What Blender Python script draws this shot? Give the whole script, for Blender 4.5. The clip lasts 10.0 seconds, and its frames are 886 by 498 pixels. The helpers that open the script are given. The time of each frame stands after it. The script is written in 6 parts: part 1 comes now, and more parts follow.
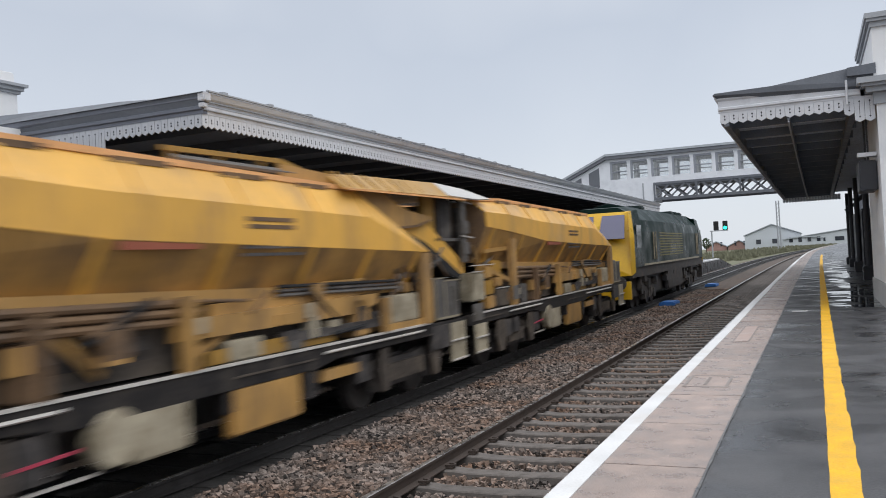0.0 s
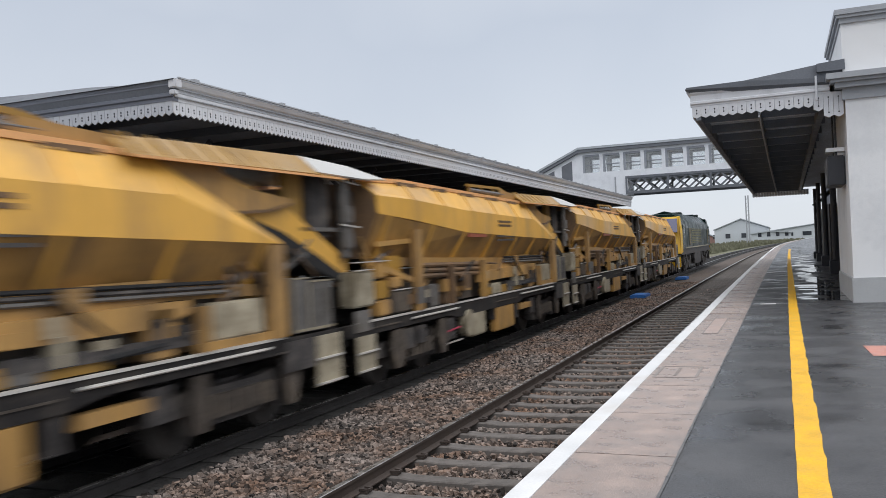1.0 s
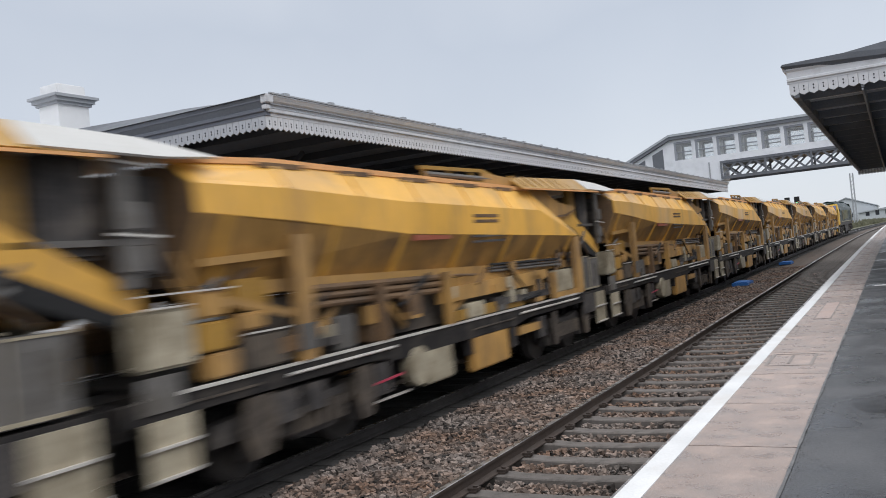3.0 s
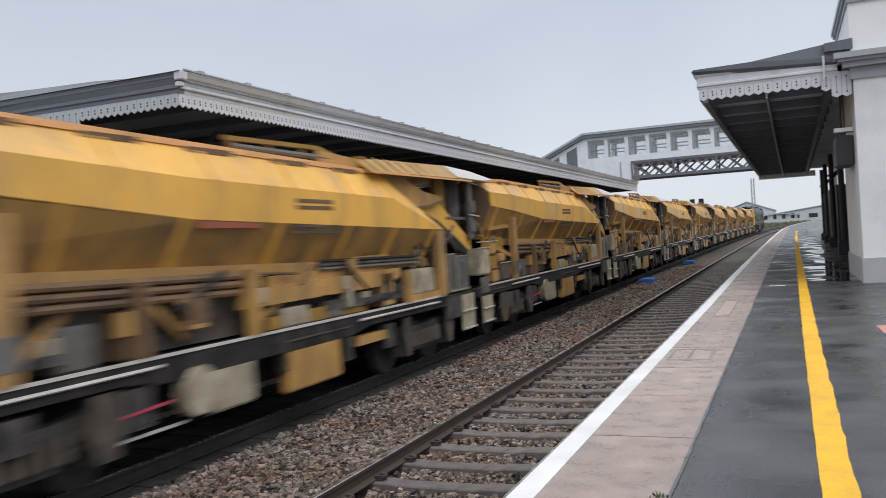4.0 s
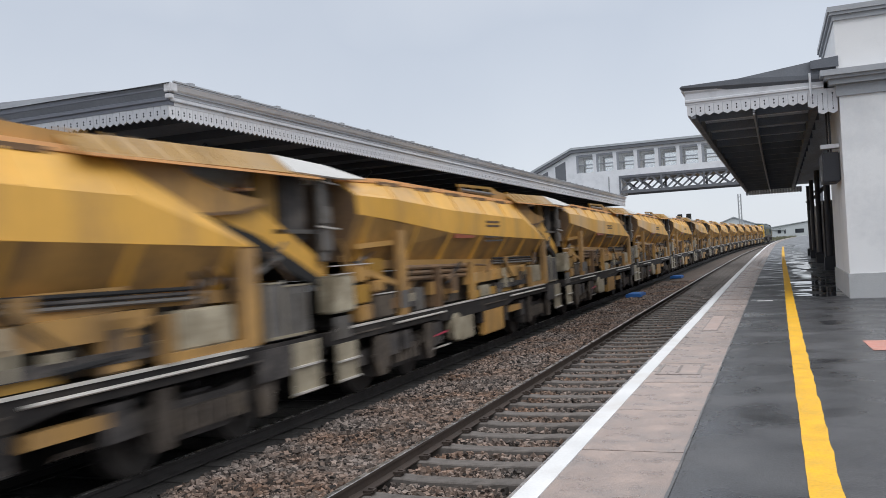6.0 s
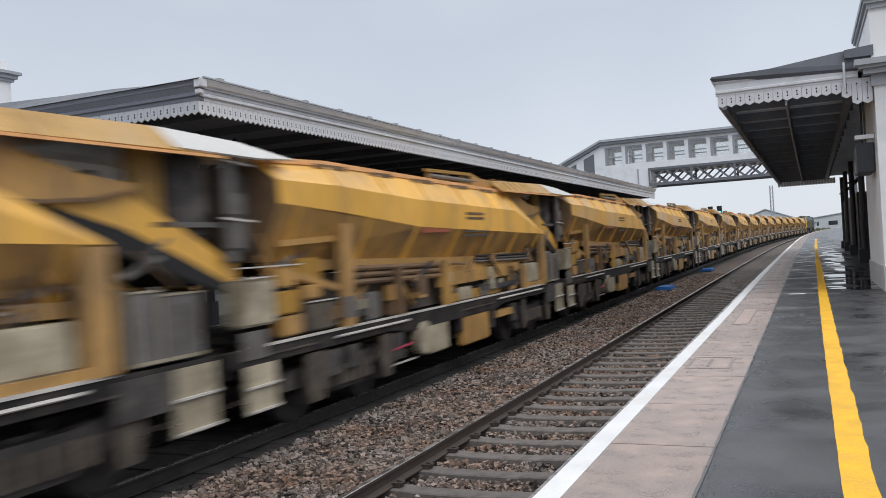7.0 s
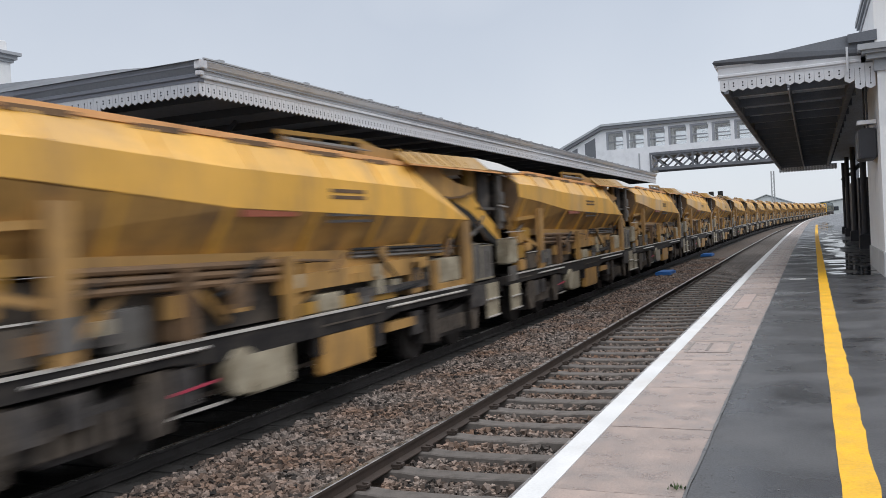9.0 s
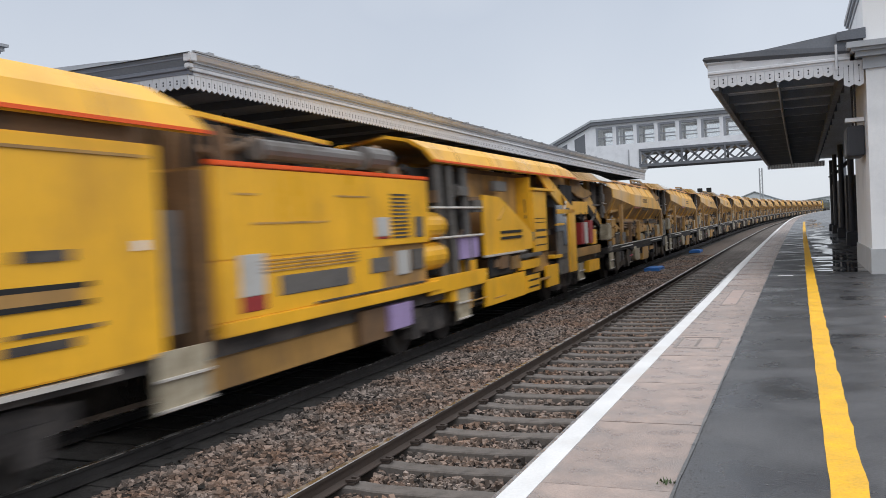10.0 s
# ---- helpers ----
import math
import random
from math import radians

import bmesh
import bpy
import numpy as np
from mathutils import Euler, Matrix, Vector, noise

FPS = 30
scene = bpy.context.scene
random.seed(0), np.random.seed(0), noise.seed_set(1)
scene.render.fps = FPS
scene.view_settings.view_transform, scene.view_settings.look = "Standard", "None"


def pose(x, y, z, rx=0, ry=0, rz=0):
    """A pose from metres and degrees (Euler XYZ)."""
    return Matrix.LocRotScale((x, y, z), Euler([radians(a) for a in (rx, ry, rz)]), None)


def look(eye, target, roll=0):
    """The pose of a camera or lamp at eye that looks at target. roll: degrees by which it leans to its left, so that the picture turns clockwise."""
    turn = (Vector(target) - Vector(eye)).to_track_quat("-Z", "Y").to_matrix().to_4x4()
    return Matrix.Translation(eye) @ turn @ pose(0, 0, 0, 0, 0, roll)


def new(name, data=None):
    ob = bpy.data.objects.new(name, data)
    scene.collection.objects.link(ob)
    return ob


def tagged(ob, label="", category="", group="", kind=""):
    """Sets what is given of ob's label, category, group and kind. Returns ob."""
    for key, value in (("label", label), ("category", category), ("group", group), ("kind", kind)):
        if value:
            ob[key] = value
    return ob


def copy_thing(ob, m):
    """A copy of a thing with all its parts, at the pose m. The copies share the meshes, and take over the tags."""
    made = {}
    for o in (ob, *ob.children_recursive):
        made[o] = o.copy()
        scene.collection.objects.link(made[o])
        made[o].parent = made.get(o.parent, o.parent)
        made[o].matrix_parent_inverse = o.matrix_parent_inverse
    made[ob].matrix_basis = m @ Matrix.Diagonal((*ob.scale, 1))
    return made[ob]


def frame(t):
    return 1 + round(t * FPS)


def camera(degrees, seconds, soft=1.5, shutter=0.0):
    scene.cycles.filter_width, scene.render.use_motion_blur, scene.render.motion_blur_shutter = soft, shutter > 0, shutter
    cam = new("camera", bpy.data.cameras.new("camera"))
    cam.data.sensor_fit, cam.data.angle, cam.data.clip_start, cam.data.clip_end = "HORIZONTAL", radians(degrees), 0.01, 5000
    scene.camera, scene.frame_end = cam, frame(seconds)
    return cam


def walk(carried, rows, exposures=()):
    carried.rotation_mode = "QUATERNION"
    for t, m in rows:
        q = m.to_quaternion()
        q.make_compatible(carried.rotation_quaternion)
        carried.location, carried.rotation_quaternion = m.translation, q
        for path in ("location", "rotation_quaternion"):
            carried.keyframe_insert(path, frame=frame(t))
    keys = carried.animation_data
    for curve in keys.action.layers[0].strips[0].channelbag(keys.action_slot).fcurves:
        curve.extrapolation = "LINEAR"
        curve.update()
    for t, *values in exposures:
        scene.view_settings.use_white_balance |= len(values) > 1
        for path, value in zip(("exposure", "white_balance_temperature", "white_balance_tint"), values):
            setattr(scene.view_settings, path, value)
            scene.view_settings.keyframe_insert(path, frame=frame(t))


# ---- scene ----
cam = camera(55.8, 10.0, soft=0.55, shutter=0.36)

S0 = 1.308  # eye height over the platform
# seconds, eye x, eye y, eye z, turn to the left of the track, tilt up, lean
WALK = [
    (0, 0.081, 0.007, 1.343, 23.92, 0.95, -2.96),
    (0.5, 0.070, 0.022, 1.325, 22.67, 0.15, -2.49),
    (1, 0.069, 0.024, 1.324, 22.09, 0.31, -2.56),
    (1.5, 0.064, 0.022, 1.321, 22.32, 0.80, -3.22),
    (2, 0.051, -0.009, 1.318, 24.47, 1.20, -4.66),
    (2.5, 0.038, 0.016, 1.325, 28.09, 1.26, -5.73),
    (2.7, 0.032, 0.016, 1.322, 28.80, 1.07, -5.80),
    (3.8, 0.014, 0.006, 1.308, 23.90, -0.62, -3.80),
    (4, 0.013, 0.005, 1.307, 22.50, -0.45, -3.57),
    (4.5, 0.008, -0.003, 1.313, 20.86, 0.04, -3.64),
    (5, -0.003, 0.008, 1.308, 20.62, 0.40, -3.31),
    (5.5, 0.000, 0.000, 1.308, 20.92, 0.47, -3.24),
    (7, 0.002, -0.004, 1.309, 23.59, 0.08, -3.41),
    (7.5, 0.000, 0.004, 1.301, 24.21, -0.26, -3.29),
    (8, 0.002, -0.008, 1.305, 24.31, -0.59, -3.17),
    (8.5, -0.001, -0.007, 1.301, 24.05, -0.84, -3.12),
    (9, 0.002, -0.004, 1.301, 23.68, -1.02, -3.12),
    (9.5, -0.008, 0.001, 1.294, 23.33, -1.16, -2.99),
    (10, -0.011, 0.000, 1.297, 22.96, -1.39, -2.82),
]


def eye_pose(x, y, z, yaw, pitch, roll):
    a, b = radians(yaw), radians(pitch)
    way = Vector((-math.sin(a) * math.cos(b), math.cos(a) * math.cos(b), math.sin(b)))
    return look((x, y, z), Vector((x, y, z)) + way * 2, roll)


walk(cam, [(r[0], eye_pose(*r[1:])) for r in WALK], exposures=[(0, 0.0, 6330, 10), (10, 0.0, 6330, 10)])

# ---- world and light: a bright overcast sky ----
world = bpy.data.worlds.new("overcast_sky")
scene.world = world
world.use_nodes = True
wn, wl = world.node_tree.nodes, world.node_tree.links
wn.clear()
sky = wn.new("ShaderNodeTexSky")
sky.sky_type, sky.sun_disc = "NISHITA", False
sky.sun_elevation, sky.sun_rotation = radians(42), radians(200)
sky_bg = wn.new("ShaderNodeBackground")
sky_bg.inputs["Strength"].default_value = 0.012
wl.new(sky.outputs["Color"], sky_bg.inputs["Color"])
co = wn.new("ShaderNodeTexCoord")
sep = wn.new("ShaderNodeSeparateXYZ")
wl.new(co.outputs["Generated"], sep.inputs[0])
cloud = wn.new("ShaderNodeTexNoise")
cloud.inputs["Scale"].default_value, cloud.inputs["Detail"].default_value = 2.2, 4
wl.new(co.outputs["Generated"], cloud.inputs["Vector"])
add = wn.new("ShaderNodeMath")
add.operation = "MULTIPLY_ADD"
wl.new(cloud.outputs["Fac"], add.inputs[0])
add.inputs[1].default_value = 0.5
wl.new(sep.outputs["Z"], add.inputs[2])
ramp = wn.new("ShaderNodeValToRGB")
ramp.color_ramp.elements[0].position, ramp.color_ramp.elements[0].color = 0.18, (0.80, 0.83, 0.875, 1)
ramp.color_ramp.elements[1].position, ramp.color_ramp.elements[1].color = 0.52, (0.62, 0.665, 0.74, 1)
high = ramp.color_ramp.elements.new(1.0)
high.color = (1.0, 1.0, 1.0, 1)
# an overcast sky is brightest overhead
rise = wn.new("ShaderNodeMapRange")
rise.inputs[1].default_value, rise.inputs[2].default_value = 0.34, 0.95
rise.inputs[3].default_value, rise.inputs[4].default_value = 0.88, 1.9
rise.interpolation_type = "SMOOTHSTEP"
wl.new(sep.outputs["Z"], rise.inputs[0])
wl.new(add.outputs[0], ramp.inputs[0])
cloud_bg = wn.new("ShaderNodeBackground")
wl.new(ramp.outputs["Color"], cloud_bg.inputs["Color"])
wl.new(rise.outputs[0], cloud_bg.inputs["Strength"])
adds = wn.new("ShaderNodeAddShader")
wout = wn.new("ShaderNodeOutputWorld")
wl.new(sky_bg.outputs[0], adds.inputs[0])
wl.new(cloud_bg.outputs[0], adds.inputs[1])
wl.new(adds.outputs[0], wout.inputs[0])

sun = new("sun", bpy.data.lights.new("sun", "SUN"))
sun.data.energy, sun.data.angle, sun.data.color = 1.0, radians(50), (1, 0.97, 0.93)
sun.matrix_world = look((0, 0, 50), (-42, 24, 0))


# ---- materials ----
def mat(name, color, rough=0.7, metal=0.0, vary=0.25, scale=3.0, bump=0.15, fine=40.0, dirt=None, dirt_amount=0.5, dirt_scale=1.2, by_object=0.0, spec=0.5, stretch=(1, 1, 1), rough_vary=0.15, coat=0.0):
    m = bpy.data.materials.new(name)
    m.use_nodes = True
    n, l = m.node_tree.nodes, m.node_tree.links
    p = n["Principled BSDF"]
    p.inputs["Roughness"].default_value, p.inputs["Metallic"].default_value = rough, metal
    p.inputs["Specular IOR Level"].default_value = spec
    p.inputs["Coat Weight"].default_value = coat
    tc = n.new("ShaderNodeTexCoord")
    mp = n.new("ShaderNodeMapping")
    mp.inputs["Scale"].default_value = stretch
    l.new(tc.outputs["Object"], mp.inputs["Vector"])
    big, small = n.new("ShaderNodeTexNoise"), n.new("ShaderNodeTexNoise")
    big.inputs["Scale"].default_value, big.inputs["Detail"].default_value = scale, 5
    small.inputs["Scale"].default_value, small.inputs["Detail"].default_value = fine, 3
    for t in (big, small):
        l.new(mp.outputs[0], t.inputs["Vector"])
    c = n.new("ShaderNodeValToRGB")
    lo, hi = [max(0, v * (1 - vary)) for v in color], [min(1, v * (1 + vary)) for v in color]
    c.color_ramp.elements[0].position, c.color_ramp.elements[1].position = 0.32, 0.68
    c.color_ramp.elements[0].color, c.color_ramp.elements[1].color = (*lo, 1), (*hi, 1)
    mx = n.new("ShaderNodeMix")
    mx.data_type = "FLOAT"
    mx.inputs[0].default_value = 0.45
    l.new(big.outputs["Fac"], mx.inputs[2])
    l.new(small.outputs["Fac"], mx.inputs[3])
    l.new(mx.outputs[0], c.inputs[0])
    col = c.outputs["Color"]
    if dirt:
        d = n.new("ShaderNodeTexNoise")
        d.inputs["Scale"].default_value, d.inputs["Detail"].default_value, d.inputs["Roughness"].default_value = dirt_scale, 8, 0.65
        l.new(mp.outputs[0], d.inputs["Vector"])
        r = n.new("ShaderNodeValToRGB")
        r.color_ramp.elements[0].position, r.color_ramp.elements[1].position = 0.62 - 0.3 * dirt_amount, 0.80 - 0.2 * dirt_amount
        l.new(d.outputs["Fac"], r.inputs[0])
        k = n.new("ShaderNodeMix")
        k.data_type = "RGBA"
        l.new(r.outputs["Color"], k.inputs[0])
        l.new(col, k.inputs[6])
        k.inputs[7].default_value = (*dirt, 1)
        col = k.outputs[2]
    if by_object:
        o = n.new("ShaderNodeObjectInfo")
        h = n.new("ShaderNodeHueSaturation")
        v = n.new("ShaderNodeMapRange")
        v.inputs[3].default_value, v.inputs[4].default_value = 1 - by_object, 1 + by_object
        l.new(o.outputs["Random"], v.inputs[0])
        l.new(v.outputs[0], h.inputs["Value"])
        l.new(col, h.inputs["Color"])
        col = h.outputs["Color"]
    l.new(col, p.inputs["Base Color"])
    if rough_vary:
        rr = n.new("ShaderNodeMapRange")
        rr.inputs[1].default_value, rr.inputs[2].default_value = 0.3, 0.7
        rr.inputs[3].default_value, rr.inputs[4].default_value = max(0.02, rough - rough_vary), min(1, rough + rough_vary)
        l.new(big.outputs["Fac"], rr.inputs[0])
        l.new(rr.outputs[0], p.inputs["Roughness"])
    if bump:
        b = n.new("ShaderNodeBump")
        b.inputs["Strength"].default_value, b.inputs["Distance"].default_value = bump, 0.02
        l.new(small.outputs["Fac"], b.inputs["Height"])
        l.new(b.outputs["Normal"], p.inputs["Normal"])
    return m


def glow(name, color, strength):
    m = bpy.data.materials.new(name)
    m.use_nodes = True
    p = m.node_tree.nodes["Principled BSDF"]
    p.inputs["Base Color"].default_value = (*color, 1)
    p.inputs["Emission Color"].default_value = (*color, 1)
    p.inputs["Emission Strength"].default_value = strength
    return m


M = {
    "ballast": mat("ballast", (0.075, 0.054, 0.042), 0.85, vary=0.5, scale=1.5, fine=26, bump=1.0, dirt=(0.05, 0.040, 0.034), dirt_amount=0.4),
    # oil stain plus the train's shadow, both in the base colour
    "ballast_oily_shaded": mat("ballast_oily_shaded", (0.03, 0.028, 0.027), 0.7, vary=0.5, scale=4, fine=26, bump=1.0),
    "sleeper": mat("sleeper_concrete", (0.115, 0.102, 0.094), 0.75, vary=0.22, scale=4, fine=60, dirt=(0.06, 0.052, 0.047), dirt_amount=0.45, dirt_scale=6, by_object=0.12),
    # far track's sleepers and rails: oil and the train's shadow painted in
    "shaded_oily_sleeper": mat("oil_and_shade_black_sleeper", (0.035, 0.033, 0.032), 0.7, vary=0.35, scale=4, fine=40),
    "shaded_oily_rail": mat("oil_and_shade_black_rail", (0.022, 0.02, 0.02), 0.6, vary=0.3, scale=5, fine=70),
    "rail_side": mat("rail_rust", (0.045, 0.032, 0.026), 0.8, vary=0.35, scale=5, fine=70),
    "rail_top": mat("rail_head_steel", (0.42, 0.40, 0.39), 0.28, 0.9, vary=0.1, scale=6, bump=0.0),
    "coper": mat("coper_slab", (0.288, 0.224, 0.196), 0.36, vary=0.34, scale=5, fine=95, bump=0.25, dirt=(0.215, 0.184, 0.172), dirt_amount=0.5, dirt_scale=1.7, by_object=0.12, rough_vary=0.2),
    "white_line": mat("white_line_paint", (0.60, 0.605, 0.61), 0.5, vary=0.1, scale=3, fine=60, bump=0.1, dirt=(0.50, 0.48, 0.46), dirt_amount=0.35),
    "yellow_line": mat("yellow_line_paint", (0.68, 0.37, 0.008), 0.6, vary=0.22, scale=4, fine=50, bump=0.3, dirt=(0.56, 0.33, 0.03), dirt_amount=0.2, dirt_scale=3),
    "asphalt": mat("wet_asphalt", (0.042, 0.042, 0.045), 0.36, vary=0.85, scale=1.3, fine=65, bump=0.12, dirt=(0.030, 0.030, 0.034), dirt_amount=0.5, dirt_scale=1.1, rough_vary=0.2),
    "asphalt_patch": mat("asphalt_patch", (0.045, 0.045, 0.047), 0.3, vary=0.2, scale=2, fine=120, bump=0.1),
    "red_patch": mat("faded_red_paint", (0.50, 0.22, 0.17), 0.4, vary=0.15, scale=5, fine=60, dirt=(0.2, 0.12, 0.1), dirt_amount=0.2),
    "platform_wall": mat("platform_brick_face", (0.16, 0.12, 0.10), 0.85, vary=0.3, scale=3, fine=30, dirt=(0.06, 0.05, 0.045)),
    "white_wall": mat("white_render", (0.76, 0.765, 0.775), 0.6, vary=0.05, scale=1.2, fine=60, bump=0.08, dirt=(0.60, 0.61, 0.63), dirt_amount=0.3, dirt_scale=0.7),
    "grey_plinth": mat("grey_plinth_paint", (0.42, 0.43, 0.44), 0.5, vary=0.06, scale=2, fine=50, dirt=(0.33, 0.33, 0.34), dirt_amount=0.3),
    "grey_trim": mat("grey_trim_paint", (0.33, 0.345, 0.37), 0.5, vary=0.1, scale=2, fine=50),
    "pale_trim": mat("pale_trim_paint", (0.60, 0.61, 0.64), 0.5, vary=0.07, scale=2, fine=50, dirt=(0.44, 0.44, 0.46), dirt_amount=0.35, dirt_scale=1.5),
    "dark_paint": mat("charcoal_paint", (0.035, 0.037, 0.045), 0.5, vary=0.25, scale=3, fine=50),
    # darker copy of soffit, with the left canopy's underside shade painted in
    "shaded_soffit": mat("shaded_soffit_boards", (0.12, 0.125, 0.145), 0.7, vary=0.3, scale=2, fine=30, stretch=(1, 0.2, 1)),
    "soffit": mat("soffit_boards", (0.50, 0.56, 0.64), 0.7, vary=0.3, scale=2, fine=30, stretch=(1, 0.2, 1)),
    "roof_sheet": mat("grey_roof_sheet", (0.125, 0.135, 0.155), 0.7, vary=0.15, scale=1.5, fine=30, dirt=(0.10, 0.108, 0.12), dirt_amount=0.4, spec=0.3),
    "glass": mat("window_glass", (0.30, 0.33, 0.36), 0.08, vary=0.1, scale=1, bump=0, rough_vary=0.03),
    "dark_glass": mat("dark_window_glass", (0.03, 0.035, 0.045), 0.06, vary=0.2, scale=1, bump=0, rough_vary=0.02),
    "slate_bridge": mat("slate_sash_paint", (0.27, 0.285, 0.32), 0.5, vary=0.12, scale=3, fine=50),
    "lattice": mat("lattice_iron_paint", (0.13, 0.14, 0.16), 0.5, vary=0.15, scale=3, fine=50),
    "yellow": mat("weathered_yellow_paint", (0.70, 0.385, 0.07), 0.42, vary=0.16, scale=1.1, fine=9, bump=0.05, stretch=(1, 1, 0.3), dirt=(0.40, 0.235, 0.085), dirt_amount=0.46, dirt_scale=1.5, by_object=0.06),
    # grimy yellow; also yellow with shade painted in on set-back machine parts
    "yellow_dirty_shaded": mat("grimy_and_shaded_yellow", (0.44, 0.25, 0.075), 0.55, vary=0.32, scale=1.6, fine=10, bump=0.08, stretch=(1, 1, 0.4), dirt=(0.18, 0.115, 0.062), dirt_amount=0.58, dirt_scale=1.7, by_object=0.12),
    "grime": mat("oily_road_grime", (0.080, 0.067, 0.057), 0.75, vary=0.6, scale=2.2, fine=18, dirt=(0.13, 0.105, 0.08), dirt_amount=0.45, dirt_scale=2.6, spec=0.2),
    "magenta": mat("faded_pinkish_red_paint", (0.42, 0.05, 0.09), 0.5, vary=0.2, scale=3, fine=30),
    "yellow_clean": mat("bright_yellow_paint", (0.82, 0.43, 0.022), 0.38, vary=0.14, scale=0.9, fine=9, bump=0.04, stretch=(1, 1, 0.4), dirt=(0.56, 0.29, 0.03), dirt_amount=0.36, dirt_scale=1.3),
    "orange": mat("orange_rim_paint", (0.78, 0.40, 0.16), 0.5, vary=0.2, scale=2, fine=40, dirt=(0.50, 0.25, 0.10), dirt_amount=0.35),
    "orange_line": mat("orange_red_stripe", (0.80, 0.10, 0.012), 0.4, vary=0.05),
    # rusty steel; also the shade colour of the machine's skirt and eaves
    "brown": mat("rusty_brown_and_shade", (0.17, 0.10, 0.05), 0.7, vary=0.3, scale=2, fine=30, dirt=(0.06, 0.045, 0.035), by_object=0.1),
    "roof_tan": mat("tan_hood_sheet", (0.36, 0.20, 0.035), 0.5, vary=0.25, scale=1.2, fine=20, dirt=(0.22, 0.13, 0.04), dirt_amount=0.5, by_object=0.15),
    "white_roof": mat("pale_hood_sheet", (0.47, 0.465, 0.45), 0.55, vary=0.1, scale=1.6, fine=30, dirt=(0.33, 0.31, 0.27), dirt_amount=0.35, dirt_scale=1.6),
    "frame_dark": mat("dark_underframe", (0.058, 0.053, 0.052), 0.65, vary=0.55, scale=3, fine=20, dirt=(0.15, 0.13, 0.112), dirt_amount=0.42, dirt_scale=3, spec=0.3),
    "sole_black": mat("black_sole_bar_paint", (0.020, 0.018, 0.018), 0.7, vary=0.5, scale=3, fine=24, dirt=(0.075, 0.062, 0.05), dirt_amount=0.42, dirt_scale=3, spec=0.3),
    # rubber; also the painted dark of the machine's gaps and recesses
    "black": mat("black_rubber_and_shade", (0.012, 0.012, 0.013), 0.8, vary=0.3, scale=3, fine=30),
    "steel": mat("worn_bright_steel", (0.60, 0.57, 0.53), 0.4, 0.25, vary=0.15, scale=3, fine=40),
    "grey_box": mat("grey_cabinet_paint", (0.135, 0.127, 0.12), 0.5, vary=0.3, scale=2.5, fine=18, dirt=(0.075, 0.064, 0.05), dirt_amount=0.5, dirt_scale=2.5, by_object=0.2),
    "cream": mat("dirty_cream_paint", (0.37, 0.325, 0.24), 0.55, vary=0.25, scale=2.5, fine=18, dirt=(0.19, 0.155, 0.10), dirt_amount=0.55, dirt_scale=3, by_object=0.15),
    "wheel": mat("grimy_wheel_steel", (0.055, 0.050, 0.047), 0.7, 0.2, vary=0.3, scale=3, fine=30),
    "loco_green": mat("dark_green_loco_paint", (0.004, 0.016, 0.013), 0.35, vary=0.2, scale=1, fine=20, dirt=(0.008, 0.02, 0.016), dirt_amount=0.3, spec=0.08),
    "loco_yellow": mat("loco_yellow_paint", (0.64, 0.38, 0.015), 0.4, vary=0.1, scale=1.5, fine=20),
    "loco_roof": mat("loco_roof_grey", (0.020, 0.034, 0.034), 0.6, vary=0.25, scale=1.5, fine=20, spec=0.2),
    "blue": mat("blue_plastic", (0.03, 0.14, 0.42), 0.45, vary=0.15, scale=4, fine=40),
    "lilac": mat("lilac_hose_cover", (0.33, 0.25, 0.45), 0.6, vary=0.2, scale=3, fine=30),
    "red": mat("red_paint", (0.30, 0.035, 0.035), 0.45, vary=0.15, scale=3, fine=30),
    "grass": mat("rough_grass", (0.115, 0.118, 0.068), 0.9, vary=0.45, scale=0.6, fine=8, bump=0.4, dirt=(0.12, 0.105, 0.07), dirt_amount=0.4, dirt_scale=0.15),
    "leaf": mat("tree_leaf", (0.05, 0.075, 0.03), 0.8, vary=0.4, scale=1.2, fine=8),
    "bark": mat("bark", (0.09, 0.07, 0.05), 0.9, vary=0.3),
    # sheds and houses: distance haze is mixed into these colours
    "shed_wall": mat("hazy_shed_cladding", (0.50, 0.53, 0.56), 0.6, vary=0.08, scale=0.3, fine=4),
    "shed_roof": mat("hazy_roof_sheet", (0.38, 0.41, 0.44), 0.6, vary=0.08, scale=0.3, fine=4),
    "brick_red": mat("hazy_red_brick", (0.36, 0.22, 0.19), 0.9, vary=0.15, scale=0.6),
    "green_light": glow("green_signal_light", (0.02, 0.9, 0.55), 6.0),
    "lamp_white": mat("white_fitting", (0.75, 0.76, 0.78), 0.4, vary=0.03),
    "sign_red": mat("dark_red_lettering", (0.30, 0.085, 0.045), 0.5),
    "olive": mat("dull_olive_slats", (0.20, 0.17, 0.03), 0.5, vary=0.15),
    "worn_edge": mat("worn_pale_asphalt", (0.10, 0.098, 0.098), 0.4, vary=0.8, scale=6, fine=60, dirt=(0.06, 0.06, 0.063), dirt_amount=0.6, dirt_scale=3),
    "grit": mat("grey_grit", (0.12, 0.118, 0.115), 0.7, vary=0.4, scale=5, fine=40, spec=0.1),
    "joist_paint": mat("blue_grey_joist_paint", (0.17, 0.20, 0.25), 0.6, vary=0.25, scale=2, fine=30),
    "soft_joint": mat("cover_joint", (0.21, 0.18, 0.165), 0.5, vary=0.25, scale=5, fine=60),
    "soft_cover": mat("pinkish_cover", (0.36, 0.27, 0.235), 0.4, vary=0.15, scale=3, fine=60),
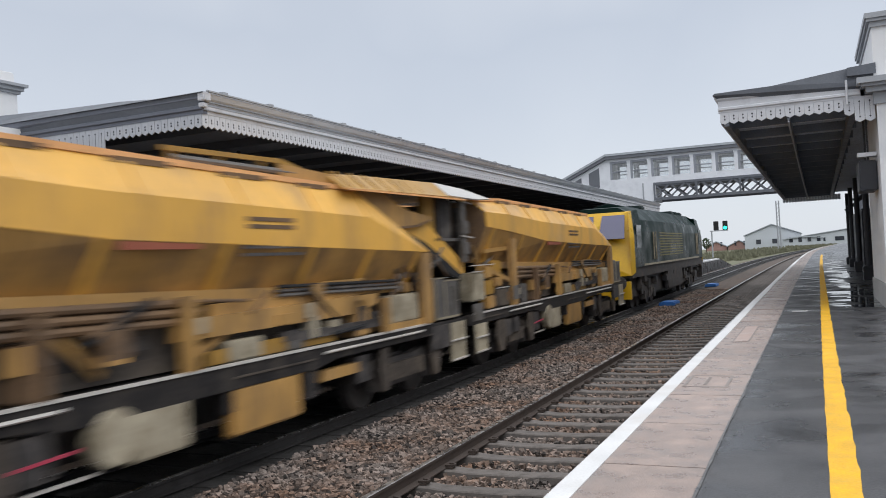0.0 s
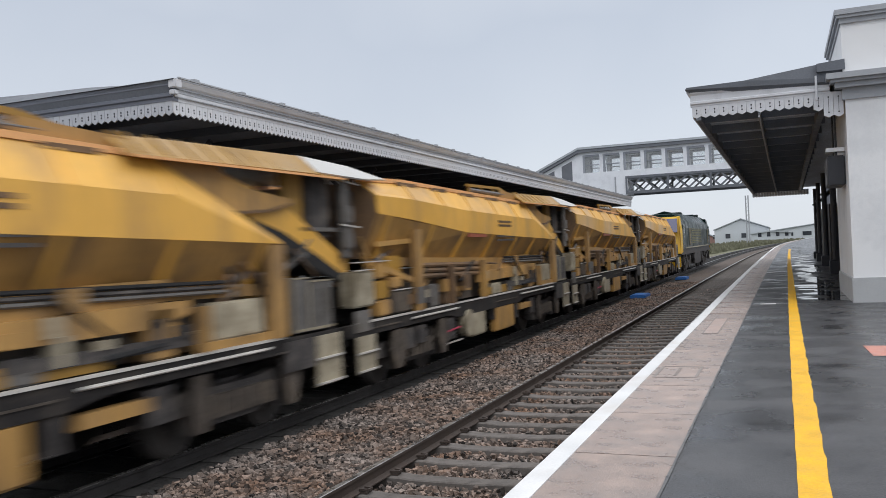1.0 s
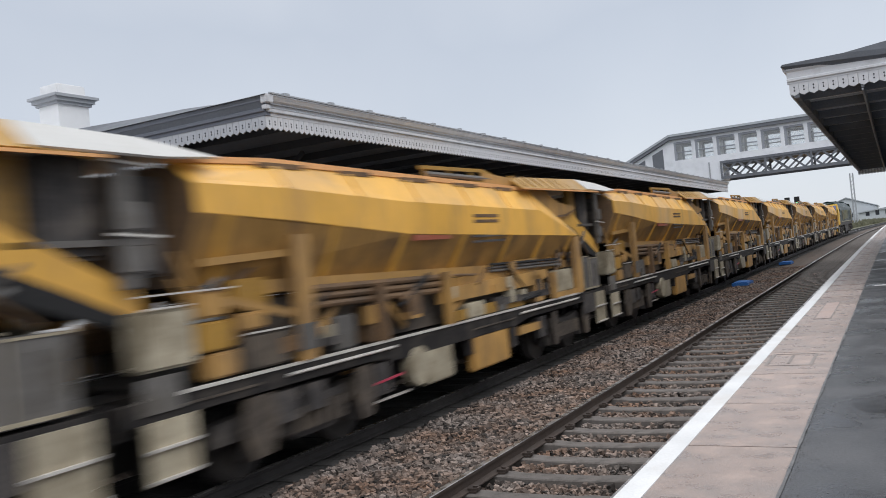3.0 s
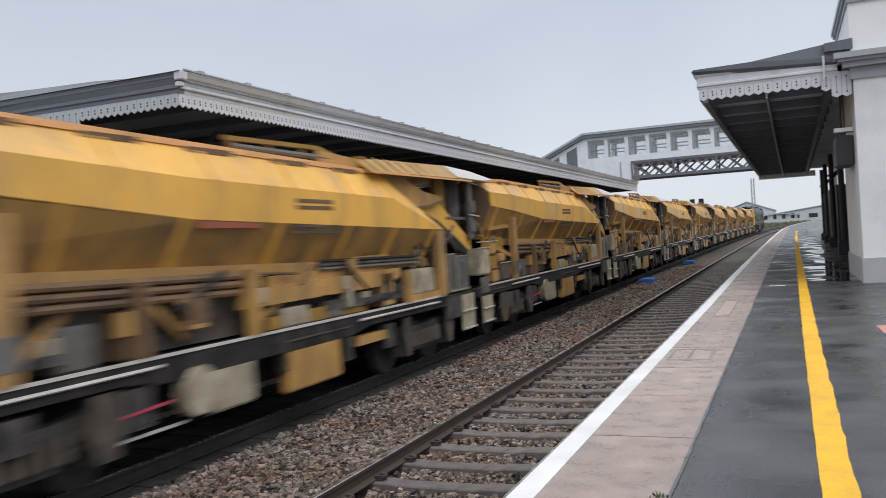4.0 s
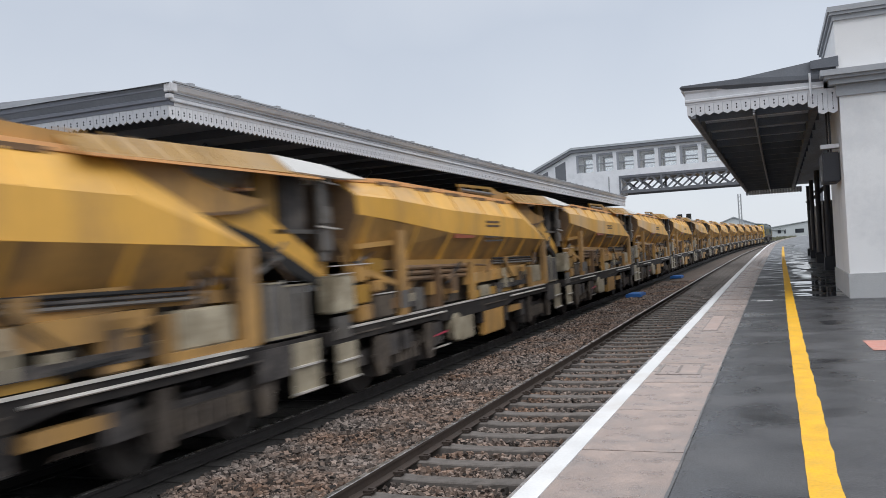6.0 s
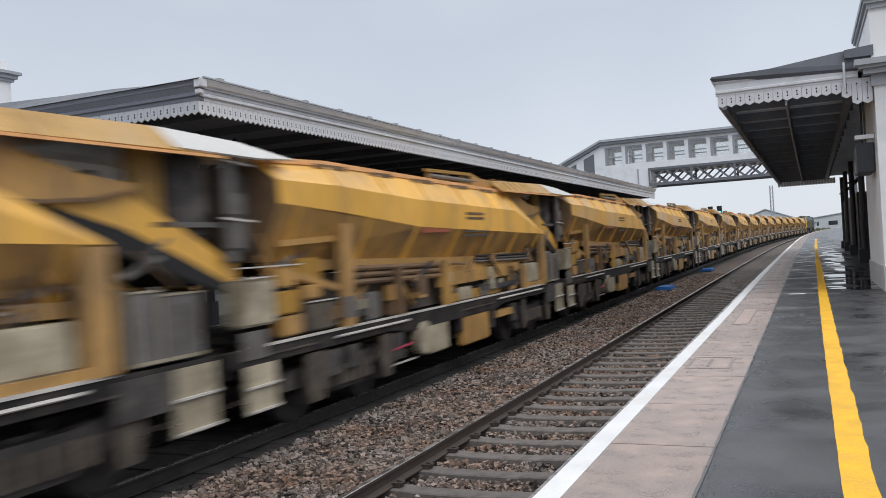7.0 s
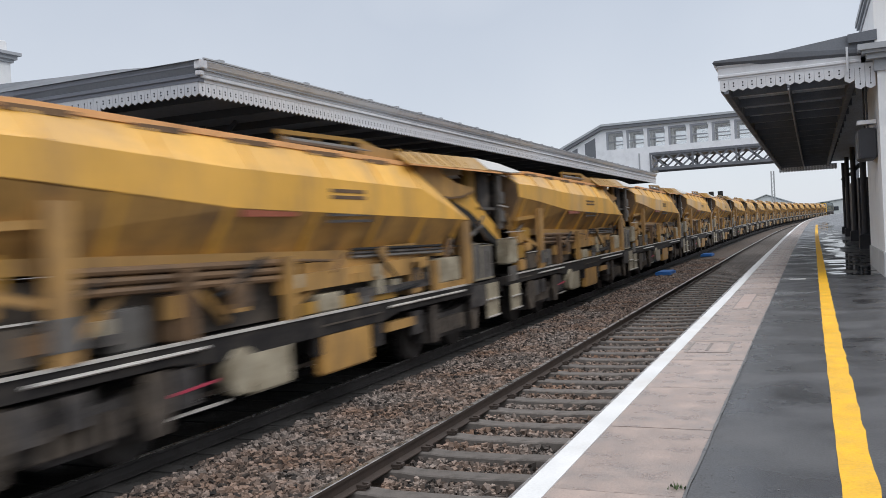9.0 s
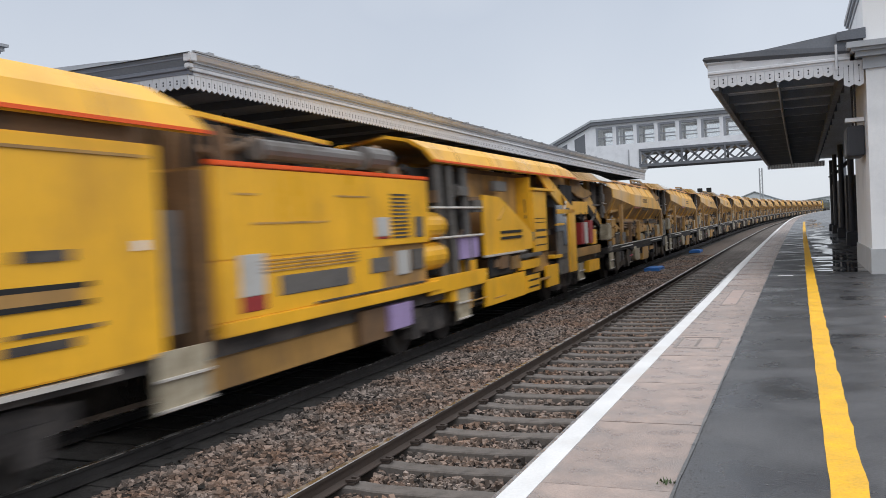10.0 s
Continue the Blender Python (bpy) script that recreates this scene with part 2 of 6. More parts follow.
    "slate_trim": mat("slate_grey_trim", (0.125, 0.135, 0.165), 0.5, vary=0.14, scale=2, fine=50),
    "end_board": mat("grey_white_board", (0.42, 0.435, 0.47), 0.5, vary=0.08, scale=2, fine=50),
    "bridge_white": mat("white_boarding", (0.72, 0.74, 0.78), 0.5, vary=0.05, scale=2, fine=30, dirt=(0.60, 0.62, 0.66), dirt_amount=0.4, dirt_scale=1.2),
    "puddle": mat("rain_water", (0.03, 0.032, 0.036), 0.03, vary=0.1, scale=2, bump=0, rough_vary=0.02, spec=0.8),
    # scrub colour lightened to carry the distance haze
    "hazy_grass": mat("pale_hazy_grass", (0.165, 0.165, 0.11), 0.9, vary=0.4, scale=0.5, fine=6),
    # blue base colour stands in for sky mirrored in the windscreen
    "cab_glass": mat("sky_tinted_cab_glass", (0.06, 0.06, 0.13), 0.1, vary=0.1, scale=1, bump=0, rough_vary=0.03, spec=0.8),
    "rock": mat("ballast_stone", (0.104, 0.086, 0.076), 0.85, vary=0.45, scale=9, fine=50, bump=0.3, dirt=(0.098, 0.058, 0.038), dirt_amount=0.72, dirt_scale=0.9),
}
# clear panes
for _m in ("glass",):
    _q = M[_m].node_tree.nodes["Principled BSDF"]
    _q.inputs["Transmission Weight"].default_value, _q.inputs["IOR"].default_value = 0.85, 1.05
    _q.inputs["Base Color"].links and M[_m].node_tree.links.remove(_q.inputs["Base Color"].links[0])
    _q.inputs["Base Color"].default_value = (0.93, 0.95, 0.96, 1)
# stones differ one by one
_n, _l = M["rock"].node_tree.nodes, M["rock"].node_tree.links
_p = _n["Principled BSDF"]
_geo, _hs, _mr = _n.new("ShaderNodeNewGeometry"), _n.new("ShaderNodeHueSaturation"), _n.new("ShaderNodeMapRange")
_mr.inputs[3].default_value, _mr.inputs[4].default_value = 0.03, 2.7
_l.new(_geo.outputs["Random Per Island"], _mr.inputs[0])
_l.new(_mr.outputs[0], _hs.inputs["Value"])
_src = _p.inputs["Base Color"].links[0].from_socket
_l.new(_src, _hs.inputs["Color"])
_l.new(_hs.outputs["Color"], _p.inputs["Base Color"])


# ---- building helpers ----
def bend(y):
    """The sideways drift of the line, nearly straight at first and then curving to the right."""
    return (y * y / 15260 if y > 0 else 0.0) + ((y - 87) ** 2 / 4470 if y > 87 else 0.0)


def slope(y):
    return (2 * y / 15260 if y > 0 else 0.0) + (2 * (y - 87) / 4470 if y > 87 else 0.0)


def rise(y):
    """The line climbs gently beyond the building."""
    return 0.005 * max(0.0, min(y, 420) - 14)


def box(bm, x0, x1, y0, y1, z0, z1):
    v = [bm.verts.new(c) for c in ((x0, y0, z0), (x1, y0, z0), (x1, y1, z0), (x0, y1, z0), (x0, y0, z1), (x1, y0, z1), (x1, y1, z1), (x0, y1, z1))]
    for f in ((3, 2, 1, 0), (4, 5, 6, 7), (0, 1, 5, 4), (1, 2, 6, 5), (2, 3, 7, 6), (3, 0, 4, 7)):
        bm.faces.new([v[i] for i in f])
    return bm


def loft(bm, rings, close=True):
    """Skin through rings of equal length; the ends are capped."""
    vs = [[bm.verts.new(c) for c in ring] for ring in rings]
    k = len(vs[0])
    for a, b in zip(vs, vs[1:]):
        for i in range(k if close else k - 1):
            j = (i + 1) % k
            bm.faces.new((a[i], a[j], b[j], b[i]))
    if close and k > 2:
        bm.faces.new(vs[0][::-1])
        bm.faces.new(vs[-1])
    return bm


def along(bm, profile, ys, climb=True):
    """A profile of (x, z) drawn along the line through the stations ys, following its curve and climb."""
    return loft(bm, [[(x + bend(y), y, z + (rise(y) if climb else 0)) for x, z in profile] for y in ys])


def straight(bm, profile, y0, y1):
    return loft(bm, [[(x, y, z) for x, z in profile] for y in (y0, y1)])


def beam(bm, p, q, w, h):
    p, q = Vector(p), Vector(q)
    d = (q - p).normalized()
    side = d.cross(Vector((0, 0, 1)))
    side = side.normalized() if side.length > 1e-4 else Vector((1, 0, 0))
    up = side.cross(d)
    return loft(bm, [[o + side * (a * w / 2) + up * (b * h / 2) for a, b in ((-1, -1), (1, -1), (1, 1), (-1, 1))] for o in (p, q)])


def rod(bm, p, q, r, seg=10, r2=None):
    p, q = Vector(p), Vector(q)
    d = (q - p).normalized()
    a = d.orthogonal().normalized()
    b = d.cross(a)
    return loft(bm, [[o + (a * math.cos(t) + b * math.sin(t)) * rr for t in [2 * math.pi * i / seg for i in range(seg)]] for o, rr in ((p, r), (q, r2 or r))])


def stations(y0, y1, step):
    k = max(1, round((y1 - y0) / step))
    return [y0 + (y1 - y0) * i / k for i in range(k + 1)]


def part(name, bm, material, parent=None, label="", bevel=0.0, kind="", smooth=False):
    """Links a bmesh as one mesh object, under parent if there is one."""
    bmesh.ops.recalc_face_normals(bm, faces=bm.faces)
    if bevel:
        bmesh.ops.bevel(bm, geom=[e for e in bm.edges if len(e.link_faces) == 2 and e.calc_face_angle(0) > 0.5], offset=bevel, segments=2, affect="EDGES", clamp_overlap=True)
    me = bpy.data.meshes.new(name)
    bm.to_mesh(me)
    bm.free()
    me.materials.append(M[material])
    if smooth:
        for f in me.polygons:
            f.use_smooth = True
    ob = new(name, me)
    ob.parent = parent
    return tagged(ob, label=label, kind=kind)


def B():
    return bmesh.new()


def setting(name, bm, material, label, category, bevel=0.0):
    return tagged(part(name, bm, material, bevel=bevel), label=label, category=category, kind="structure")


def empty(name, label, category, m=None, group="", kind=""):
    e = new(name)
    if m is not None:
        e.matrix_world = m
    return tagged(e, label=label, category=category, group=group, kind=kind)


def piece(name, mesh, parent, loc=(0, 0, 0), rot=(0, 0, 0)):
    """One of many alike pieces on shared mesh data."""
    ob = new(name, mesh)
    ob.parent, ob.location, ob.rotation_euler = parent, loc, rot
    return ob


def mesh_of(name, bm, material):
    bmesh.ops.recalc_face_normals(bm, faces=bm.faces)
    me = bpy.data.meshes.new(name)
    bm.to_mesh(me)
    bm.free()
    me.materials.append(M[material])
    return me


RAIL, SLEEPER_TOP, BED = -0.872, -1.045, -1.085
NEAR, FAR = -3.265, -7.34        # centre lines of the two tracks
EDGE, EDGE2 = -1.375, -9.23      # edges of the two platforms
END = 420.0

# ---- ground and tracks ----
bm = B()
ys = [-60, 0] + stations(10, END, 10) + [600, 900, 2500]
xs = [-2500, -600, -200, -60, -24, -12, -9.6, -4.9, -1.2, 6, 30, 80, 300, 900, 2500]
grid = []
for y in ys:
    yy = min(y, END)
    off = bend(yy) + slope(yy) * (y - yy) if y > 0 else 0
    grid.append([bm.verts.new((x + off * (1 if abs(x) < 30 else max(0, 1 - (abs(x) - 30) / 400)), y, -1.21 + rise(y))) for x in xs])
for a, b in zip(grid, grid[1:]):
    for i in range(len(xs) - 1):
        bm.faces.new((a[i], a[i + 1], b[i + 1], b[i]))
setting("ground", bm, "grass", "rough green and brown grassy ground beside the railway", "ground")

bm = B()
along(bm, [(-9.6, -1.3), (-9.4, BED), (-8.7, BED - 0.01), (-6.1, BED - 0.01), (-5.7, BED + 0.02), (-5.0, BED + 0.05), (-4.55, BED), (-4.45, BED - 0.075), (-1.2, BED - 0.075), (-1.1, -1.3)], [-30] + stations(0, END, 8))
setting("track_bed", bm, "ballast", "brown and grey crushed stone ballast bed of the tracks", "ballast")
# black strip: oil stain and the train's shadow painted on the bed
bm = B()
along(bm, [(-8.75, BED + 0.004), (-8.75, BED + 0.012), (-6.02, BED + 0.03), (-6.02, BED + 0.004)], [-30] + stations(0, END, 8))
setting("oily_track_bed", bm, "ballast_oily_shaded", "ballast under the passing train, black with oil stains and painted train shadow", "ballast")


def rail(x, label, side="rail_side"):
    e = empty("rail", label, "rail", kind="structure")
    b = B()
    prof = [(-0.075, -0.159), (0.075, -0.159), (0.075, -0.147), (0.012, -0.125), (0.012, -0.045), (0.035, -0.035), (0.035, -0.006), (-0.035, -0.006), (-0.035, -0.035), (-0.012, -0.045), (-0.012, -0.125), (-0.075, -0.147)]
    along(b, [(x + px, RAIL + pz) for px, pz in prof], [-30] + stations(0, END, 6))
    part("web", b, side, e)
    b = B()
    along(b, [(x - 0.034, RAIL - 0.006), (x + 0.034, RAIL - 0.006), (x + 0.028, RAIL), (x - 0.028, RAIL)], [-30] + stations(0, END, 6))
    part("running_surface", b, "rail_top", e, "polished bright steel top of the rail")
    return e


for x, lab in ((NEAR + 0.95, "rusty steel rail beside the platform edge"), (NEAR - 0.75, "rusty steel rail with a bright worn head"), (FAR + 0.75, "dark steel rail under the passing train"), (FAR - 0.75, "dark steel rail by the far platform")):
    rail(x, lab, "shaded_oily_rail" if x < -6 else "rail_side")


def sleeper_bm():
    b = B()
    for y0, y1 in ((-0.13, 0.13),):
        loft(b, [[(x, -0.14, -0.2), (x, 0.14, -0.2), (x, 0.112, z - 0.012), (x, 0.098, z), (x, -0.098, z), (x, -0.112, z - 0.012)] for x, z in ((-1.25, -0.005), (-1.2, 0), (-0.95, 0.008), (-0.55, 0.008), (-0.4, -0.006), (0.4, -0.006), (0.55, 0.008), (0.95, 0.008), (1.2, 0), (1.25, -0.005))])
    return b


# ---- the near platform ----
platform = empty("platform", "long wet station platform with pale stone edge slabs", "platform", kind="structure")
py = [-12] + stations(0, 150, 5) + stations(160, 300, 10)
SLAB = -0.595
bm = B()
along(bm, [(EDGE + 0.10, -1.3), (EDGE + 0.10, -0.09), (30, -0.09), (30, -1.3)], py)
part("platform_wall", bm, "platform_wall", platform)
bm = B()
along(bm, [(SLAB + 0.008, -0.088), (SLAB + 0.008, 0.0), (9.0, 0.0), (30, -0.05), (30, -0.088)], py)
part("asphalt_surface", bm, "asphalt", platform, "dark wet asphalt with puddles")
bm = B()
along(bm, [(EDGE + 0.02, -0.087), (EDGE + 0.02, -0.012), (SLAB + 0.006, -0.012), (SLAB + 0.006, -0.087)], py)
part("joint_bed", bm, "asphalt_patch", platform)
# worn edge of the asphalt, frayed against the slabs
bm = B()
rnd = random.Random(4)
prev = None
for i in range(0, 150):
    y = 2 + i * 0.22
    w = SLAB + 0.004 + abs(noise.noise((0, y * 1.3, 3))) ** 1.5 * 0.03 + rnd.uniform(0, 0.008)
    cur = (bm.verts.new((SLAB - 0.004 - rnd.uniform(0, 0.006) + bend(y), y, 0.004 + rise(y))), bm.verts.new((w + bend(y), y, 0.005 + rise(y))))
    if prev:
        bm.faces.new((prev[0], prev[1], cur[1], cur[0]))
    prev = cur
part("pale_asphalt_edge", bm, "worn_edge", platform, "pale grey worn strip along the slabs")

bm = B()
for i in range(2600):
    y = 2.5 + rnd.random() ** 1.5 * 24
    x = SLAB + 0.01 + min(0.5, rnd.expovariate(9)) * (0.5 + abs(noise.noise((2, y * 0.8, 1))))
    r = rnd.uniform(0.002, 0.006)
    a = rnd.uniform(0, 6.3)
    bm.faces.new([bm.verts.new((x + bend(y) + r * math.cos(a + k * 1.57) * rnd.uniform(0.6, 1.2), y + 1.3 * r * math.sin(a + k * 1.57), 0.0022 + rise(y))) for k in range(4)])
tagged(part("bare_grit", bm, "grit", platform, "pale grit showing through the worn asphalt"), kind="stuff")

# yellow line, hand-painted, with a wavering edge
bm = B()
prev = None
for i in range(0, 570):
    y = -10.2 + i * 0.16
    a = 0.086 + bend(y) + 0.03 * min(1, max(0, (y - 10) / 16)) + 0.006 * noise.noise((1, y * 1.7, 0)) + rnd.uniform(-0.002, 0.002)
    w = 0.163 + 0.007 * noise.noise((4, y * 2.3, 0)) + rnd.uniform(-0.004, 0.004)
    cur = (bm.verts.new((a, y, 0.004 + rise(y))), bm.verts.new((a + w, y, 0.004 + rise(y))))
    if prev:
        bm.faces.new((prev[0], prev[1], cur[1], cur[0]))
    prev = cur
part("yellow_line", bm, "yellow_line", platform, "thick hand-painted yellow safety line")
bm = B()
along(bm, [(EDGE - 0.004, -0.03), (EDGE - 0.004, 0.004), (EDGE + 0.134, 0.004), (EDGE + 0.134, -0.011), (EDGE + 0.002, -0.011)], py)
part("white_edge_line", bm, "white_line", platform, "white painted platform edge")
# marks on the platform
bm = B()
box(bm, -0.40, -0.11, 17.95, 18.12, 0.001, 0.026)
part("white_mark", bm, "white_line", platform)
bm = B()
for x0, x1, y0, y1 in ((0.93, 2.1, 10.2, 11.13),):
    v = [bm.verts.new(c) for c in ((x0, y0, 0.005), (x1, y0, 0.005), (x1, y1, 0.005), (x0 - 0.03, y1, 0.005))]
    bm.faces.new(v)
part("red_mark", bm, "red_patch", platform, "faded red painted rectangle")
# cover frames let into the slabs
def cover(x0, x1, y0, y1, w=0.02):
    b = B()
    for c in ((x0, x1, y0, y0 + w), (x0, x1, y1 - w, y1), (x0, x0 + w, y0 + w, y1 - w), (x1 - w, x1, y0 + w, y1 - w)):
        box(b, *c, 0.0022, 0.0045)
    return part("cover_frame", b, "soft_joint", platform)


cover(-1.19, -0.76, 8.5, 9.27, 0.03)
cover(-1.0, -0.97, 8.62, 9.15, 0.012)
cover(-1.23, -1.15, 11.05, 11.8, 0.015)
cover(-1.07, -0.84, 12.6, 15.1)
bm = B()
box(bm, -1.05, -0.86, 12.65, 15.05, 0.0022, 0.0035)
part("access_cover", bm, "soft_cover", platform, "pinkish access cover")

# rain puddles lying across the asphalt
bm = B()
for i in range(70):
    y = 19 + (i / 70) ** 1.6 * 75
    x = 0.42 + rnd.uniform(0, 0.75)
    w, d = rnd.uniform(0.12, 0.45), rnd.uniform(0.10, 0.38) * (1 + y / 60)
    vs = []
    for k in range(14):
        a = k * 2 * math.pi / 14
        q = 1 + 0.35 * noise.noise((math.cos(a) * 1.3 + i, math.sin(a) * 1.3, i * 0.7))
        vs.append(bm.verts.new((x + bend(y) + math.cos(a) * w * q, y + math.sin(a) * d * q, 0.0025 + 0.00002 * i + rise(y))))
    bm.faces.new(vs)
tagged(part("puddle", bm, "puddle"), "thin rain puddles reflecting the grey sky", "puddle", kind="stuff")

# weeds in a slab joint
bm = B()
for i in range(22):
    x, y = -0.64 + rnd.gauss(0, 0.02), 4.15 + rnd.gauss(0, 0.015)
    a, h = rnd.uniform(0, 6.3), rnd.uniform(0.01, 0.03)
    d = Vector((math.cos(a), math.sin(a), 0))
    s = Vector((-d.y, d.x, 0)) * 0.006
    p = Vector((x, y, 0.0))
    bm.faces.new([bm.verts.new(c) for c in (p - s, p + s, p + d * h * 0.6 + Vector((0, 0, h)))])
tagged(part("weed", bm, "leaf"), "small green weed growing in a slab joint", "weed", kind="stuff")

# ---- the far platform ----
bm = B()
along(bm, [(EDGE2, -1.3), (EDGE2, 0.0), (-30, 0.0), (-30, -1.3)], [-20] + stations(0, 88, 8))
rampend = [[(x + bend(y), y, z + rise(y)) for x, z in ((EDGE2, -1.3), (EDGE2, zz), (-13, zz), (-13, -1.3))] for y, zz in ((88, 0.0), (99, -0.95))]
loft(bm, rampend)
fp = setting("far_platform", bm, "asphalt", "far station platform behind the train", "platform")
bm = B()
along(bm, [(EDGE2 + 0.006, -0.11), (EDGE2 + 0.006, 0.006), (EDGE2 - 0.35, 0.006), (EDGE2 - 0.35, 0.001), (EDGE2 + 0.002, 0.001), (EDGE2 + 0.002, -0.11)], [-20] + stations(0, 88, 8))
part("white_edge_line", bm, "white_line", fp)


# ---- canopies ----
def valance_board(bm, w, h, deep=0.0, holes=True):
    """One saw-toothed valance board w wide, its top at z = 0; hung in the plane y = 0."""
    t = 0.012
    pts = [(0, 0), (w, 0), (w, -h + 0.045 - deep), (w / 2, -h - deep), (0, -h + 0.045 - deep)]
    loft(bm, [[(x, y, z) for x, z in pts] for y in (-t, t)])


def valance(parent, p, q, h, n, material="pale_trim", deep=None):
    """A row of boards from p to q (their top edges), each an own piece, with dark drilled holes and joints."""
    p, q = Vector(p), Vector(q)
    w = (q - p).length / n
    b = B()
    valance_board(b, w - 0.006, h)
    me = mesh_of("valance_board", b, material)
    hb = B()
    for z in (-0.10, -h + 0.10):
        rod(hb, (w / 2, -0.0145, z), (w / 2, 0.0145, z), 0.017, 8)
    box(hb, w / 2 - 0.004, w / 2 + 0.004, -0.0135, 0.0135, -h + 0.10, -0.10)
    hole = mesh_of("valance_holes", hb, "dark_paint")
    ang = math.atan2(q.y - p.y, q.x - p.x)
    for i in range(n):
        c = p.lerp(q, i / n)
        piece("valance_board", me, parent, c, (0, 0, ang))
        piece("valance_hole", hole, parent, c, (0, 0, ang))


def canopy_left():
    e = empty("station_canopy", "long grey station canopy with a white saw-toothed valance", "canopy", kind="structure")
    X, Y0, Y1, ZB = -9.30, 11.35, 56.0, 3.845
    ys = stations(Y0, Y1, 4.5)
    # front fascia: gutter, mouldings
    b = B()
    along(b, [(X - 0.10, ZB + 0.24), (X + 0.02, ZB + 0.24), (X + 0.02, ZB + 0.30), (X + 0.05, ZB + 0.32), (X + 0.05, ZB + 0.37), (X + 0.01, ZB + 0.39), (X + 0.01, ZB + 0.44), (X + 0.08, ZB + 0.50), (X + 0.12, ZB + 0.57), (X + 0.12, ZB + 0.60), (X - 0.10, ZB + 0.60)], ys, False)
    part("gutter_fascia", b, "pale_trim", e, "pale painted gutter and moulded fascia")
    b = B()
    along(b, [(X + 0.10, ZB + 0.604), (X + 0.14, ZB + 0.604), (X + 0.14, ZB + 0.63), (X + 0.10, ZB + 0.63)], ys, False)
    part("gutter_edge", b, "grey_trim", e)
    # end fascia
    b = B()
    loft(b, [[(x, Y0 + dy, ZB + dz) for dy, dz in ((0.10, 0.24), (-0.02, 0.24), (-0.02, 0.30), (-0.05, 0.32), (-0.05, 0.37), (-0.01, 0.39), (-0.01, 0.44), (-0.06, 0.50), (-0.06, 0.58), (0.10, 0.58))] for x in (X + 0.04, X - 7.5)])
    part("end_fascia", b, "slate_trim", e, "slate grey moulded end fascia")
    # roof: low hipped grey sheet
    b = B()
    loft(b, [[(X + 0.10 + bend(y), y + (0 if i else -0.08), ZB + 0.60), (X - 1.6 + bend(y), y + (0 if i else 0.4), ZB + 0.78 + (0.0 if i else -0.05)), (X - 4.4 + bend(y), y + (0 if i else 2.4), ZB + 1.02), (X - 8.5 + bend(y), y + (0 if i else 2.4), ZB + 1.05), (X - 8.5 + bend(y), y, ZB + 0.3), (X - 0.1 + bend(y), y, ZB + 0.3)] for i, y in enumerate(ys)])
    part("roof", b, "roof_sheet", e, "low grey sheet roof")
    b = B()
    loft(b, [[(x, Y0 - 0.10, ZB + 0.585), (x, Y0 + 0.05, ZB + 0.585), (x, Y0 + 0.45, ZB + z1), (x, Y0 + 0.38, ZB + z1 + 0.02)] for x, z1 in ((X + 0.1, 0.60), (X - 2.2, 0.76), (X - 3.6, 0.80), (X - 7.5, 0.96))])
    part("roof_end_sheet", b, "roof_sheet", e)
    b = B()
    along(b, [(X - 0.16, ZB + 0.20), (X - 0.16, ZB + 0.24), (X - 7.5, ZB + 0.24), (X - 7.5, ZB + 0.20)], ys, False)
    part("soffit", b, "shaded_soffit", e, "boarded soffit, coloured dark for the shade under the canopy")
    # gutter brackets showing over the edge
    b = B()
    box(b, -0.03, 0.10, -0.07, 0.07, 0.0, 0.055)
    me = mesh_of("gutter_bracket", b, "grey_trim")
    y = Y0 + 0.5
    while y < Y1:
        piece("gutter_bracket", me, e, (X + 0.02 + bend(y), y, ZB + 0.615))
        y += 1.35
    # saw-toothed valances
    k = 6
    seg = stations(Y0, Y1, (Y1 - Y0) / k)
    per = round((Y1 - Y0) / k / 0.15)
    for a, c in zip(seg, seg[1:]):
        valance(e, (X + bend(a), a, ZB + 0.25), (X + bend(c), c, ZB + 0.25), 0.25, per)
    valance(e, (X - 2.2, Y0, ZB + 0.25), (X, Y0, ZB + 0.25), 0.25, 15, "end_board")
    valance(e, (X - 5.2, Y0, ZB + 0.25), (X - 2.2, Y0, ZB + 0.25), 0.55, 20, "end_board")
    # thin grey strips paint the shadow lines beneath gutter and mouldings
    for z0, z1, o in ((0.302, 0.312, 0.056), (0.372, 0.382, 0.056), (0.445, 0.458, 0.06), (0.572, 0.582, 0.126)):
        b = B()
        along(b, [(X + o - 0.06, ZB + z0), (X + o, ZB + z0), (X + o, ZB + z1), (X + o - 0.06, ZB + z1)], ys, False)
        part("moulding_line", b, "grey_trim", e)
    # corner bracket
    b = B()
    box(b, X - 0.02, X + 0.135, Y0 - 0.075, Y0 + 0.10, ZB + 0.45, ZB + 0.60)
    box(b, X - 0.01, X + 0.10, Y0 - 0.07, Y0 + 0.05, ZB + 0.34, ZB + 0.42)
    part("corner_block", b, "pale_trim", e, bevel=0.012)
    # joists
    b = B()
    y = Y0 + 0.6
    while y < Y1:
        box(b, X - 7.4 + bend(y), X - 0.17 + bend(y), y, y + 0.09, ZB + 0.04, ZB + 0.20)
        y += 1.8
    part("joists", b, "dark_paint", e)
    for y in stations(Y0 + 3.2, Y1 - 3, 7.2):
        b = B()
        rod(b, (0, 0, 0), (0, 0, 0.5), 0.15, 12)
        rod(b, (0, 0, 0.5), (0, 0, 3.9), 0.085, 12, 0.075)
        rod(b, (0, 0, 3.3), (0, 0, 3.36), 0.13, 12)
        for s in (-1, 1):
            beam(b, (0, 0, 3.2), (s * 0.9, 0, 3.92), 0.07, 0.09)
        col = part("column", b, "dark_paint", e, "dark iron column with curved brackets")
